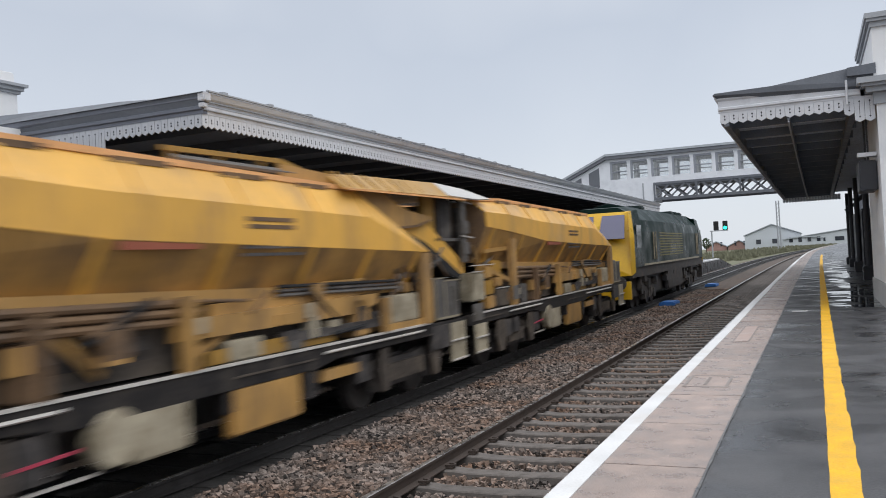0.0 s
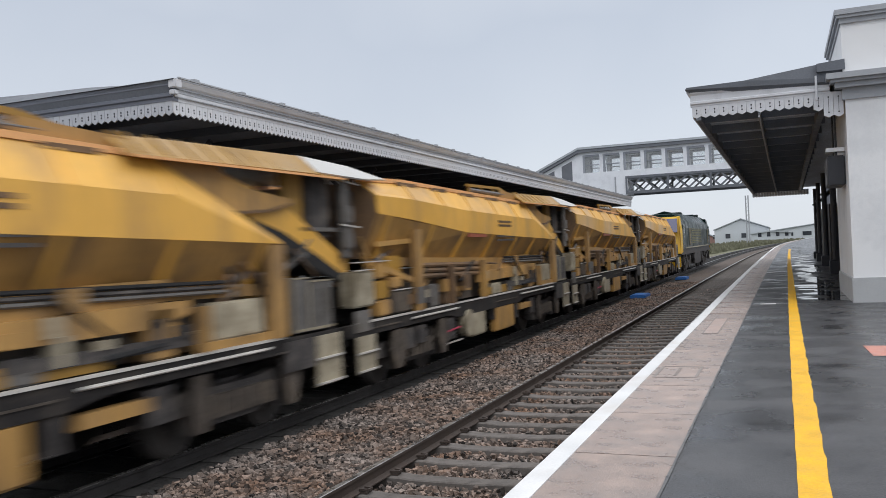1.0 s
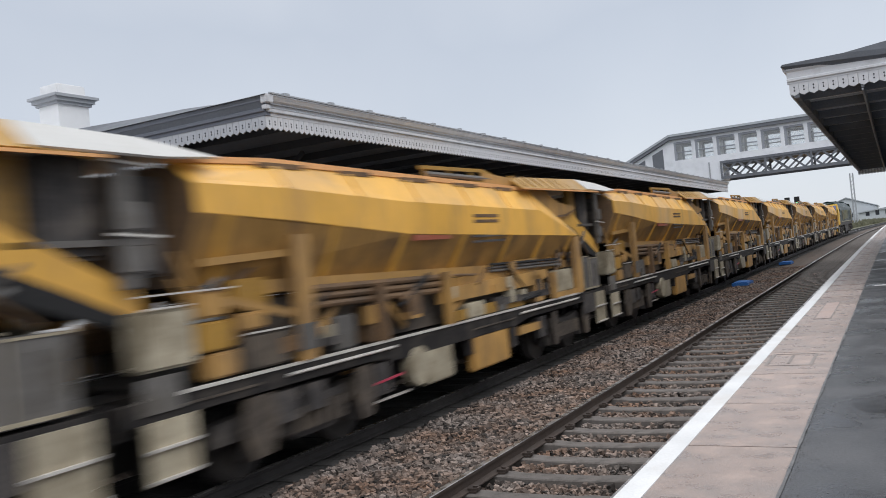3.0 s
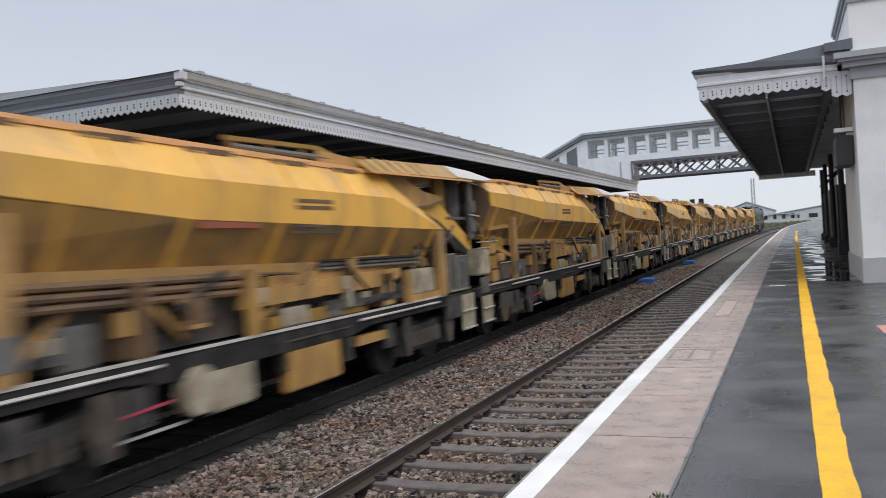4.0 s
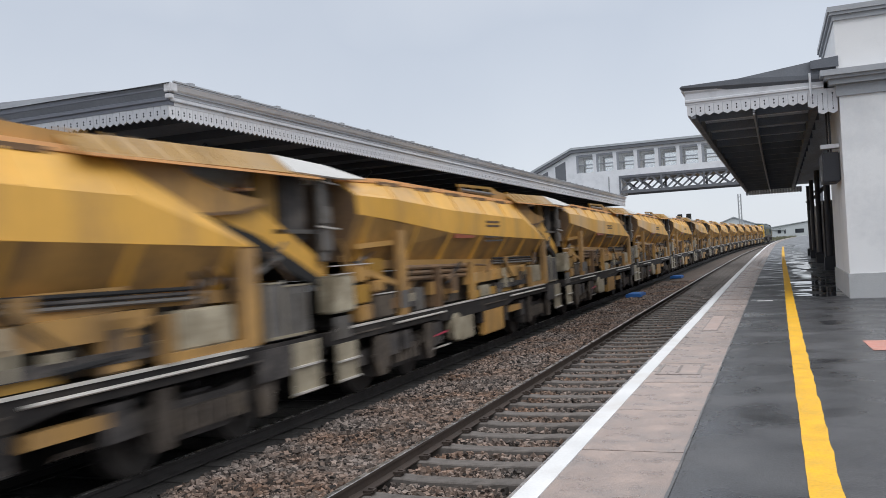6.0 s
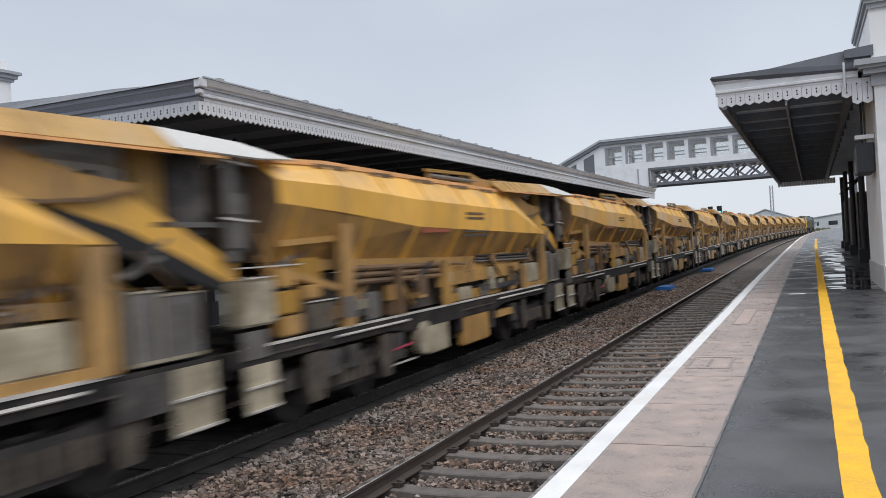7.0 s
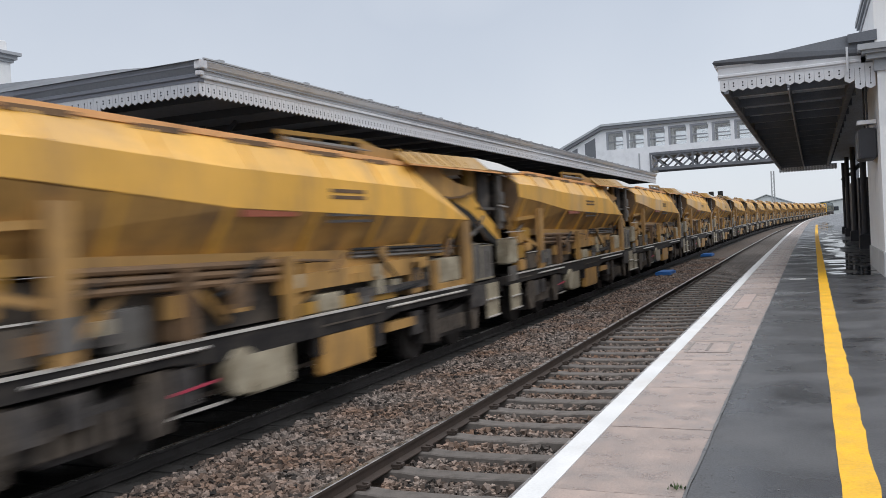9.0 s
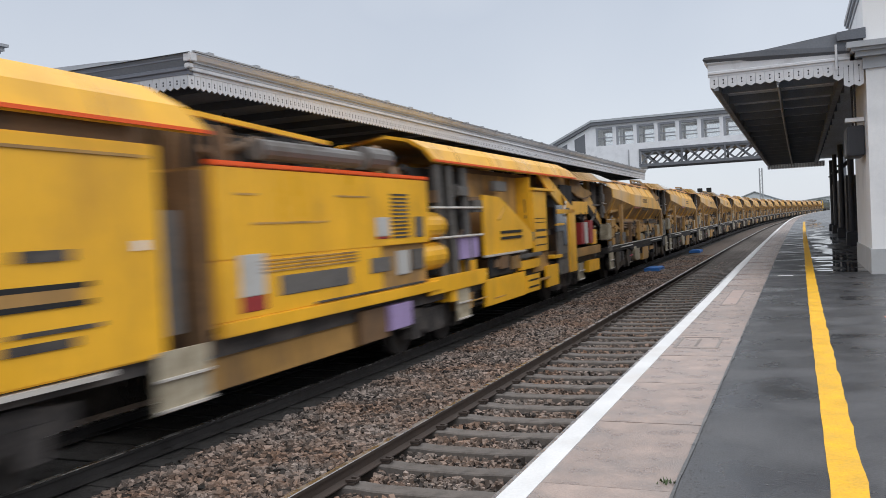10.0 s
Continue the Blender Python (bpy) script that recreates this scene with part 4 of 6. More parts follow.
def lower_gear(e, s):
    """Gear plates, rods and pipes on one side of a hopper wagon, between the sole bar and the hopper floor and under the bar."""
    b = B()
    box(b, s * 0.98 - 0.02, s * 0.98 + 0.02, 0.5, 10.8, 1.2, 1.95)
    part("gear_screen", b, "grime", e, "grime-covered inner plate")
    # braces fan out from the posts
    for y0, z0, y1, z1 in ((1.55, 1.30, 2.5, 1.95), (5.1, 1.30, 6.2, 1.70), (9.7, 1.25, 8.9, 1.9), (3.2, 1.9, 4.0, 1.3)):
        b = B()
        beam(b, (s * 1.16, y0, z0), (s * 1.13, y1, z1), 0.05, 0.09)
        part("brace", b, "yellow_dirty_shaded", e)
    # a stepped cover over the belt drive
    b = B()
    loft(b, [[(s * x, y, z) for y, z in ((5.5, 1.74), (8.9, 1.80), (9.2, 1.95), (9.2, 2.05), (7.9, 2.04), (7.7, 1.90), (5.5, 1.88))] for x in (1.12, 1.17)])
    part("drive_cover", b, "yellow_dirty_shaded", e, "stained yellow belt drive cover")
    # brake cylinder, reservoir and rigging under the bar
    b = B()
    rod(b, (s * 1.05, 2.3, 0.66), (s * 1.05, 3.3, 0.66), 0.16, 12)
    part("brake_reservoir", b, "grime", e)
    b = B()
    beam(b, (s * 1.28, 2.6, 0.66), (s * 1.30, 3.5, 0.70), 0.02, 0.03)
    part("release_rod", b, "magenta", e, "thin pinkish red brake release rod")
    b = B()
    beam(b, (s * 1.22, 2.6, 0.42), (s * 1.22, 3.8, 0.42), 0.03, 0.03)
    part("guard_rod", b, "steel", e)
    for y in (0.6, 2.55, 9.65, 11.6):
        b = B()
        loft(b, [[(s * 1.24, y - w, z), (s * 1.30, y - w, z), (s * 1.30, y + w, z), (s * 1.24, y + w, z)] for z, w in ((0.30, 0.12), (0.62, 0.24), (0.95, 0.16))])
        part("brake_hanger", b, "grime", e)
    for y in (1.65, 10.7):
        b = B()
        for k in range(5):
            rod(b, (s * 1.17, y - 0.42 + k * 0.21, 0.40), (s * 1.17, y - 0.42 + k * 0.21, 0.66), 0.075, 8)
        part("spring_nest", b, "grime", e)
    # pale wear along the bar
    for y0, y1, z in ((-1.0, 0.6, 1.06), (5.7, 7.3, 1.02), (11.2, 12.9, 0.985)):
        b = B()
        box(b, s * 1.33 - 0.012, s * 1.33 + 0.006, y0, y1, z, z + 0.022)
        part("bar_flange", b, "grime", e)


def hopper_wagon():
    e = empty("hopper_wagon", "weathered yellow ballast conveyor hopper wagon with sloping discharge belt", "wagon", group="hopper wagons of the train")
    L, F = 11.3, 9.2
    zt = lambda y: 3.50 - 0.016 * y
    zc = lambda y: 2.90 - 0.075 * y if y < 4 else 2.60 - 0.025 * (y - 4)
    zb = lambda y: 2.18 - 0.025 * y
    # upper plates lean in, lower plates slope to the floor
    for s in (-1, 1):
        b = B()
        # an upright band, then a fold and a plate leaning in to the rim
        zm = lambda y, z: zc(y) + 0.55 * (z - zc(y))
        for ends in (((0.0, zt(0) - 0.06, 1.02), (1.25, zt(1.25), 1.12), (4.0, zt(4.0), 1.12), (F, zt(F), 1.12)), ((F, zt(F), 1.12), (L, zc(L) + 0.03, 1.30))):
            loft(b, [[(s * 1.36, y, zc(y)), (s * 1.33, y, zc(y)), (s * 1.32, y, zm(y, z)), (s * 1.35, y, zm(y, z))] for y, z, x1 in ends])
            loft(b, [[(s * 1.35, y, zm(y, z)), (s * 1.32, y, zm(y, z)), (s * (x1 - 0.03), y, z), (s * x1, y, z)] for y, z, x1 in ends])
        part("side_plate", b, "yellow", e, "faded yellow upper hopper plate")
        b = B()
        loft(b, [[(s * 1.36, y, zc(y) - 0.003), (s * 1.33, y, zc(y) - 0.003), (s * 0.97, y, zb(y)), (s * 1.0, y, zb(y))] for y in (0, 4.0, L)])
        part("lower_plate", b, "yellow_dirty_shaded", e, "grimy lower hopper plate")
        for i in range(6 if s > 0 else 0):
            y = 1.25 + i * (F - 1.3) / 5
            b = B()
            beam(b, (s * 1.345, y, zm(y, zt(y))), (s * 1.125, y, zt(y)), 0.07, 0.03)
            part("seam_rib", b, "yellow", e)
        for i in range(7):
            y = 0.35 + i * (L - 0.7) / 6
            b = B()
            loft(b, [[(s * 1.375, y - 0.05, zc(y)), (s * 1.375, y + 0.05, zc(y)), (s * 1.28, y + 0.05, zc(y)), (s * 1.28, y - 0.05, zc(y))], [(s * 1.07, y - 0.05, zb(y)), (s * 1.07, y + 0.05, zb(y)), (s * 0.98, y + 0.05, zb(y)), (s * 0.98, y - 0.05, zb(y))]])
            part("rib", b, "yellow", e)
        b = B()
        loft(b, [[(s * 1.14, y, z), (s * 1.02, y, z), (s * 1.02, y, z + 0.07), (s * 1.14, y, z + 0.07)] for y, z in ((1.2, zt(1.2)), (F, zt(F)))])
        loft(b, [[(s * (x1 + 0.02), y, z), (s * (x1 - 0.1), y, z), (s * (x1 - 0.1), y, z + 0.07), (s * (x1 + 0.02), y, z + 0.07)] for y, z, x1 in ((-0.02, zt(0) - 0.06, 1.02), (1.2, zt(1.2), 1.12))])
        part("top_rim", b, "orange", e, "orange-brown top rim")
        for i in range(5 if s > 0 else 0):
            y = 1.0 + i * 1.6
            b = B()
            box(b, s * 1.145 - 0.012, s * 1.145 + 0.012, y, y + 0.8, zt(y) - 0.05, zt(y) + 0.012)
            part("rim_slot", b, "brown", e)
        # longitudinal floor beam, pipes
        b = B()
        loft(b, [[(s * 0.9, y, zb(y) - 0.14), (s * 1.12, y, zb(y) - 0.14), (s * 1.12, y, zb(y) + 0.01), (s * 0.9, y, zb(y) + 0.01)] for y in (0.6, L)])
        part("floor_beam", b, "yellow_dirty_shaded", e)
        for k in range(3):
            b = B()
            rod(b, (s * 1.2, 1.6, 2.0 - k * 0.10), (s * 1.2, 5.3, 1.92 - k * 0.10), 0.045, 8)
            part("pipe", b, "brown", e, "rusty brown pipe")
        b = B()
        loft(b, [[(s * 1.15, y, z0), (s * 1.25, y, z0), (s * 1.25, y, z1), (s * 1.15, y, z1)] for y, z0, z1 in ((4.9, 1.52, 1.74), (8.9, 1.54, 1.80), (9.5, 1.66, 1.80))])
        box(b, s * 1.2 - 0.05, s * 1.2 + 0.05, 7.5, 7.8, 1.80, 2.02)
        part("side_beam", b, "yellow_dirty_shaded", e)
        b = B()
        box(b, s * 1.22 - 0.04, s * 1.22 + 0.04, 7.0, 9.6, 1.30, 1.42)
        part("link_rod", b, "frame_dark", e)
        for k in range(3):
            b = B()
            rod(b, (s * 1.2, 6.7, 2.02 - k * 0.055), (s * 1.2, 10.5, 1.97 - k * 0.055), 0.026, 6)
            part("pipe", b, ("black", "frame_dark", "grey_box")[k], e)
        b = B()
        loft(b, [[(s * 1.16, y, 1.205), (s * 1.22, y, 1.205), (s * 1.22, y, z), (s * 1.16, y, z)] for y, z in ((5.4, 1.36), (8.1, 1.40))])
        part("kick_plate", b, "roof_tan", e, "dusty tan kick plate")
        b = B()
        box(b, s * 1.16 - 0.12, s * 1.16 + 0.12, 10.2, 11.0, 1.3, 1.74)
        pb = B()
        box(pb, s * 1.29 - 0.03, s * 1.29 + 0.03, 9.6, 11.4, 1.207, 1.30)
        part("kick_plate", pb, "yellow_dirty_shaded", e)
        pb = B()
        box(pb, s * 1.31 - 0.03, s * 1.31 + 0.03, 11.35, 12.4, 0.72, 1.12)
        part("side_panel", pb, "frame_dark", e, "grimy grey frame panel")
        part("battery_box", b, "cream", e, "pale grey battery box", bevel=0.02)
        for y, z1, w, m in ((1.35, 2.65, 0.13, "yellow_dirty_shaded"), (5.0, 2.0, 0.08, "yellow_dirty_shaded"), (3.1, 1.95, 0.07, "brown"), (11.22, 2.40, 0.15, "yellow_dirty_shaded"), (9.75, 1.72, 0.12, "yellow_dirty_shaded")):
            b = B()
            box(b, s * 1.30 - 0.05, s * 1.30 + 0.06, y - w, y + w, 1.20, z1)
            part("post", b, m, e)
        b = B()
        box(b, s * 1.36 - 0.004, s * 1.36 + 0.004, 1.18, 1.52, 1.32, 1.62)
        part("plate", b, "grey_box", e, "small pale notice plate")
        # underframe
        b = B()
        loft(b, [[(s * 1.18, y, z0), (s * 1.32, y, z0), (s * 1.32, y, 1.17), (s * 1.18, y, 1.17)] for y, z0 in ((-1.3, 0.98), (2.8, 0.98), (3.4, 0.90), (7.4, 0.90), (8.0, 0.98), (13.1, 0.98))])
        part("sole_bar", b, "sole_black", e, "dark steel sole bar")
        b = B()
        box(b, s * 1.325 - 0.016, s * 1.325 + 0.016, -1.1, 11.3, 1.172, 1.205)
        rod(b, (s * 1.345, 1.0, 1.09), (s * 1.345, 3.3, 1.09), 0.02, 6)
        rod(b, (s * 1.345, 7.6, 1.09), (s * 1.345, 11.0, 1.09), 0.02, 6)
        part("walkway_edge", b, "steel", e, "bright worn walkway edge")
        if s > 0:
            lower_gear(e, s)
        # equipment below and above the sole bar
        b = B()
        box(b, s * 1.28 - 0.12, s * 1.28 + 0.05, 4.15, 4.95, 0.42, 0.93)
        part("equipment_box", b, "cream", e, "dirty cream equipment box", bevel=0.03)
        b = B()
        rod(b, (s * 1.20, 3.95, 0.74), (s * 1.36, 3.95, 0.74), 0.27, 16)
        part("hand_wheel", b, "cream", e)
        b = B()
        box(b, s * 1.26 - 0.10, s * 1.26 + 0.06, 5.65, 6.95, 0.36, 0.92)
        part("tool_box", b, "yellow_dirty_shaded", e, bevel=0.03)
        b = B()
        box(b, s * 1.25 - 0.1, s * 1.25 + 0.05, 7.6, 8.7, 0.70, 0.84)
        part("bracket", b, "yellow_dirty_shaded", e)
        for y0, y1, z1, m in ((2.0, 2.5, 1.62, "grey_box"), (2.9, 3.25, 1.7, "brown"), (5.7, 6.3, 1.45, "cream"), (6.8, 7.2, 1.4, "grey_box"), (8.7, 9.2, 1.75, "yellow_dirty_shaded")):
            b = B()
            box(b, s * 1.1 - 0.15, s * 1.1 + 0.15, y0, y1, 1.2, z1)
            part("valve_box", b, m, e, bevel=0.02)
        b = B()
        rod(b, (s * 0.8, 3.4, 1.50), (s * 0.8, 4.7, 1.50), 0.24, 14)
        part("air_tank", b, "frame_dark", e)
        b = B()
        box(b, s * 1.17 - 0.17, s * 1.17 + 0.12, -0.95, -0.15, 1.42, 1.98)
        part("control_box", b, "cream", e, "pale control cabinet", bevel=0.03)
        b = B()
        box(b, s * 1.33 - 0.012, s * 1.33 + 0.012, -1.1, -0.5, 1.05, 1.38)
        part("notice_plate", b, "grey_box", e)
        b = B()
        box(b, s * 1.1 - 0.15, s * 1.1 + 0.10, 0.45, 0.95, 1.85, 2.2)
        part("motor_box", b, "roof_tan", e, bevel=0.03)
        b = B()
        rod(b, (s * 1.05, 0.1, 1.62), (s * 1.05, 0.75, 1.62), 0.16, 12)
        part("motor", b, "brown", e, "grimy brown hydraulic motor")
        b = B()
        beam(b, (s * 1.2, -0.1, 2.1), (s * 1.25, 1.2, 1.75), 0.07, 0.09)
        beam(b, (s * 1.2, 0.1, 2.4), (s * 1.22, 1.2, 2.45), 0.06, 0.08)
        part("stay", b, "yellow_dirty_shaded", e)
        b = B()
        box(b, s * 1.2 - 0.1, s * 1.2 + 0.08, -0.1, 0.35, 1.5, 1.8)
        part("valve_block", b, "roof_tan", e, bevel=0.02)
        for y0, y1, z0, z1, m in ((0.02, 0.42, 1.22, 1.48, "yellow_dirty_shaded"), (0.5, 1.1, 1.22, 1.6, "grime"), (0.45, 0.8, 1.65, 1.84, "yellow_dirty_shaded"), (-0.1, 0.3, 1.84, 2.1, "yellow_dirty_shaded")):
            b = B()
            box(b, s * 1.2 - 0.12, s * 1.2 + 0.09, y0, y1, z0, z1)
            part("gear_case", b, m, e, "grimy yellow gear case", bevel=0.025)
        for y0, y1, z0 in ((-0.9, -0.2, 1.99), (0.5, 1.1, 1.605), (-1.0, 0.4, 2.115)):
            b = B()
            box(b, s * 1.27, s * 1.295, y0, y1, z0, z0 + 0.018)
            part("edge_strip", b, "steel", e, "bright worn edge strip")
        for y0, y1, z1 in ((11.7, 12.25, 1.95), (12.3, 12.95, 1.90)):
            b = B()
            box(b, s * 1.12 - 0.3, s * 1.12 + 0.18, y0, y1, 1.2, z1)
            cab = part("cabinet", b, "grey_box", e, "grey equipment cabinet", bevel=0.02)
            b = B()
            xo = s * 1.30
            for c in ((y0, y1, z1 - 0.02, z1 + 0.004), (y0, y0 + 0.02, 1.25, z1 - 0.02), (y0, y1, 1.215, 1.25)):
                box(b, xo - 0.01, xo + 0.012, *c)
            part("cabinet_edge", b, "cream", cab, "pale worn cabinet edge")
            b = B()
            box(b, xo - 0.01, xo + 0.008, (y0 + y1) / 2 - 0.02, (y0 + y1) / 2 + 0.03, 1.3, z1 - 0.12)
            part("cabinet_door", b, "frame_dark", cab)
        # writing too small to read, as bars
        b = B()
        y = 5.9
        nrm = s * 1.352
        for k in range(2):
            box(b, nrm - 0.006, nrm + 0.006, y + 0.0, y + 1.2, 2.50 - k * 0.09, 2.54 - k * 0.09)
        part("lettering", b, "frame_dark", e)
        b = B()
        box(b, nrm - 0.02, nrm + 0.002, 4.1, 5.2, 2.50, 2.60)
        part("lettering", b, "sign_red", e)
        b = B()
        for k in range(2):
            box(b, s * 1.36 - 0.012, s * 1.36 + 0.003, 6.0, 6.9, 2.74 + k * 0.09, 2.79 + k * 0.09)
        part("lettering", b, "brown", e)
    b = B()
    loft(b, [[(x, 0, z) for x, z in ((-1.34, 2.9), (-1.30, 3.18), (-0.98, 3.43), (0.98, 3.43), (1.30, 3.18), (1.34, 2.9), (0.98, 2.18), (-0.98, 2.18))], [(x, 0.05, z) for x, z in ((-1.34, 2.9), (-1.30, 3.18), (-0.98, 3.43), (0.98, 3.43), (1.30, 3.18), (1.34, 2.9), (0.98, 2.18), (-0.98, 2.18))]])
    part("end_plate", b, "brown", e, "dark rusty end plate")
    b = B()
    loft(b, [[(-1.08, F, zt(F)), (1.08, F, zt(F)), (1.08, F + 0.05, zt(F) - 0.06), (-1.08, F + 0.05, zt(F) - 0.06)], [(-1.3, L, 2.47), (1.3, L, 2.47), (1.3, L, 2.41), (-1.3, L, 2.41)]])
    box(b, -1.28, 1.28, L - 0.04, L, 1.95, 2.43)
    part("front_slope", b, "yellow_dirty_shaded", e)
    b = B()
    loft(b, [[(-1.0, y, zb(y) - 0.02), (1.0, y, zb(y) - 0.02), (1.0, y, zb(y) + 0.05), (-1.0, y, zb(y) + 0.05)] for y in (0.05, L)])
    part("floor_belt", b, "black", e, "black conveyor belt floor")
    b = B()
    loft(b, [[(-1.0, y, 2.6), (-1.05, y, 3.0), (-0.4, y, 3.18 + 0.05 * math.sin(y)), (0.4, y, 3.2 + 0.05 * math.sin(y * 2)), (1.05, y, 3.0), (1.0, y, 2.6)] for y in (0.2, 2, 4, 6, 8.2)])
    part("spoil_load", b, "brown", e, "brown spoil heaped in the hopper", kind="stuff")
    b = B()
    box(b, -0.35, 0.35, -1.3, 13.1, 0.75, 1.1)
    box(b, -1.18, 1.18, -1.3, -1.15, 0.85, 1.15)
    box(b, -1.18, 1.18, 12.95, 13.1, 0.85, 1.15)
    box(b, -1.15, 1.15, 0.0, 12.9, 1.12, 1.165)
    part("centre_sill", b, "sole_black", e)
    for y, d in ((-1.3, -1), (13.1, 1)):
        b = B()
        beam(b, (0, y, 0.95), (0, y + d * 0.12, 0.95), 0.3, 0.25)
        part("coupling", b, "frame_dark", e)
        for x in (-0.5, 0.55):
            b = B()
            rod(b, (x, y, 0.95), (x, y + d * 0.11, 0.70), 0.03, 6)
            part("brake_hose", b, "black", e)
    # hanging brake hoses
    steps(e, -1.05, -0.35, 0.42, 0.98)
    steps(e, 12.45, 13.05, 0.42, 1.12)
    bogie(e, 1.65)
    bogie(e, 10.7)
    # discharge conveyor rising backwards over the next wagon
    conv = part("conveyor", loft(B(), [[(x, y, z) for x, z in ((-0.82, z0), (0.82, z0), (0.82, z0 + 0.08), (-0.82, z0 + 0.08))] for y, z0 in ((-0.6, 1.95), (-2.5, 2.70), (-4.2, 3.15), (-5.6, 3.25), (-8.2, 3.42))]), "black", e, "black rubber discharge belt")
    for s in (-1, 1):
        b = B()
        loft(b, [[(s * 0.95, y, z0), (s * 1.02, y, z0), (s * 1.02, y, z0 + h), (s * 0.95, y, z0 + h)] for y, z0, h in ((-0.65, 1.88, 0.30), (-2.5, 2.60, 0.40), (-4.2, 3.02, 0.42), (-5.6, 3.10, 0.38))])
        part("conveyor_side", b, "yellow", conv, "bright yellow conveyor side beam")
        # black strip: return belt and the painted shade below the side beam
        b = B()
        loft(b, [[(s * 0.95, y, z0 - h), (s * 1.04, y, z0 - h), (s * 1.04, y, z0), (s * 0.95, y, z0)] for y, z0, h in ((-0.55, 1.86, 0.08), (-0.9, 1.97, 0.14), (-1.6, 2.24, 0.22), (-2.5, 2.59, 0.27), (-3.6, 2.86, 0.28), (-5.2, 3.08, 0.12))])
        part("belt_return", b, "black", conv, "black sagging return belt with the painted shade under the conveyor")
        b = B()
        for y in stations(-8.9, -5.6, 0.82):
            beam(b, (s * 0.98, y, 3.2), (s * 0.98, y, 3.66), 0.05, 0.05)
        beam(b, (s * 0.98, -9.0, 3.67), (s * 0.98, -6.9, 3.70), 0.07, 0.06)
        beam(b, (s * 0.98, -6.9, 3.70), (s * 0.98, -5.6, 3.48), 0.07, 0.08)
        beam(b, (s * 0.98, -9.0, 3.50), (s * 0.98, -5.6, 3.44), 0.05, 0.05)
        part("head_frame", b, "roof_tan", conv, "tan tubular conveyor head frame")
        b = B()
        loft(b, [[(s * 1.0, -6.9, 3.2), (s * 1.04, -6.9, 3.2), (s * 1.04, -6.9, 3.66), (s * 1.0, -6.9, 3.66)], [(s * 1.0, -5.5, 3.05), (s * 1.04, -5.5, 3.05), (s * 1.04, -5.5, 3.60), (s * 1.0, -5.5, 3.60)]])
        part("head_guard", b, "yellow_dirty_shaded", conv)
        b = B()
        box(b, s * 0.86 - 0.05, s * 0.86 + 0.06, -2.3, -1.85, 2.6, 3.58)
        part("hood_post", b, "roof_tan", e)
        b = B()
        box(b, s * 0.98 - 0.04, s * 0.98 + 0.04, -2.1, -0.4, 2.62, 2.68)
        part("cross_rail", b, "grey_box", e)
        b = B()
        box(b, s * 1.10 - 0.04, s * 1.10 + 0.04, -0.98, -0.72, 2.2, 3.5)
        box(b, s * 1.10 - 0.02, s * 1.10 + 0.07, -1.02, -0.6, 2.75, 3.02)
        box(b, s * 1.10 - 0.02, s * 1.10 + 0.07, -1.0, -0.62, 2.35, 2.6)
        part("duct", b, "grey_box", e, "pale grey upright duct", bevel=0.015)
        for z in (2.72, 3.40):
            b = B()
            beam(b, (s * 1.16, -1.1, z), (s * 1.16, -0.35, z - 0.04), 0.025, 0.025)
            part("rung", b, "steel", e)
        if s > 0:
            b = B()
            box(b, s * 0.8 - 0.1, s * 0.8 + 0.15, -1.75, -1.05, 2.5, 3.45)
            part("drive_housing", b, "frame_dark", e, bevel=0.04)
        b = B()
        box(b, s * 0.85 - 0.1, s * 0.85 + 0.12, -0.45, -0.15, 2.3, 3.3)
        part("end_duct", b, "frame_dark", e, bevel=0.03)
        b = B()
        rod(b, (s * 1.0, -8.9, 3.57), (s * 1.0, -6.6, 3.56), 0.045, 8)
        part("grey_tube", b, "grey_box", conv, "pale grey tube along the conveyor head")
        # triangular chute plate under the hood
        b = B()
        loft(b, [[(s * x, y, z) for y, z in ((-5.1, 3.46), (-4.05, 3.46), (-3.9, 3.28), (-3.4, 3.16), (-2.4, 3.06), (-2.45, 3.01), (-3.0, 2.90), (-3.7, 2.86), (-4.4, 2.92), (-5.1, 3.08))] for x in (1.05, 1.10)])
        part("chute_plate", b, "yellow_dirty_shaded", e, "curved grimy yellow chute plate")
        b = B()
        loft(b, [[(s * (x + 0.02), y, z) for y, z in ((-2.42, 3.015), (-3.0, 2.905), (-3.7, 2.865), (-4.4, 2.925), (-4.4, 2.89), (-3.7, 2.825), (-3.0, 2.865), (-2.4, 2.995))] for x in (1.05, 1.10)])
        part("chute_lip", b, "brown", e, "dark worn chute lip")
    s = 1
    rr = random.Random(21)
    for k in range(22):
        y0, z0 = rr.uniform(-4.6, 0.3), rr.uniform(1.45, 2.2)
        b = B()
        rod(b, (s * rr.uniform(1.02, 1.24), y0, z0), (s * rr.uniform(1.02, 1.24), y0 + rr.uniform(-0.7, 0.7), z0 + rr.uniform(0.1, 0.5)), rr.uniform(0.015, 0.045), 6)
        part("hydraulic_line", b, rr.choice(("brown", "frame_dark", "grey_box", "yellow_dirty_shaded")), e)
    for k in range(18):
        y0, z0 = rr.uniform(0.2, 9.8), rr.uniform(1.22, 1.6)
        b = B()
        w = rr.uniform(0.10, 0.35)
        box(b, s * 1.2 - 0.08, s * 1.2 + rr.uniform(0.02, 0.12), y0, y0 + w, z0, z0 + rr.uniform(0.08, 0.28))
        part("fitting", b, rr.choice(("brown", "frame_dark", "grey_box", "yellow_dirty_shaded", "cream")), e)
    for k in range(7):
        y0 = rr.uniform(0.2, 9.0)
        b = B()
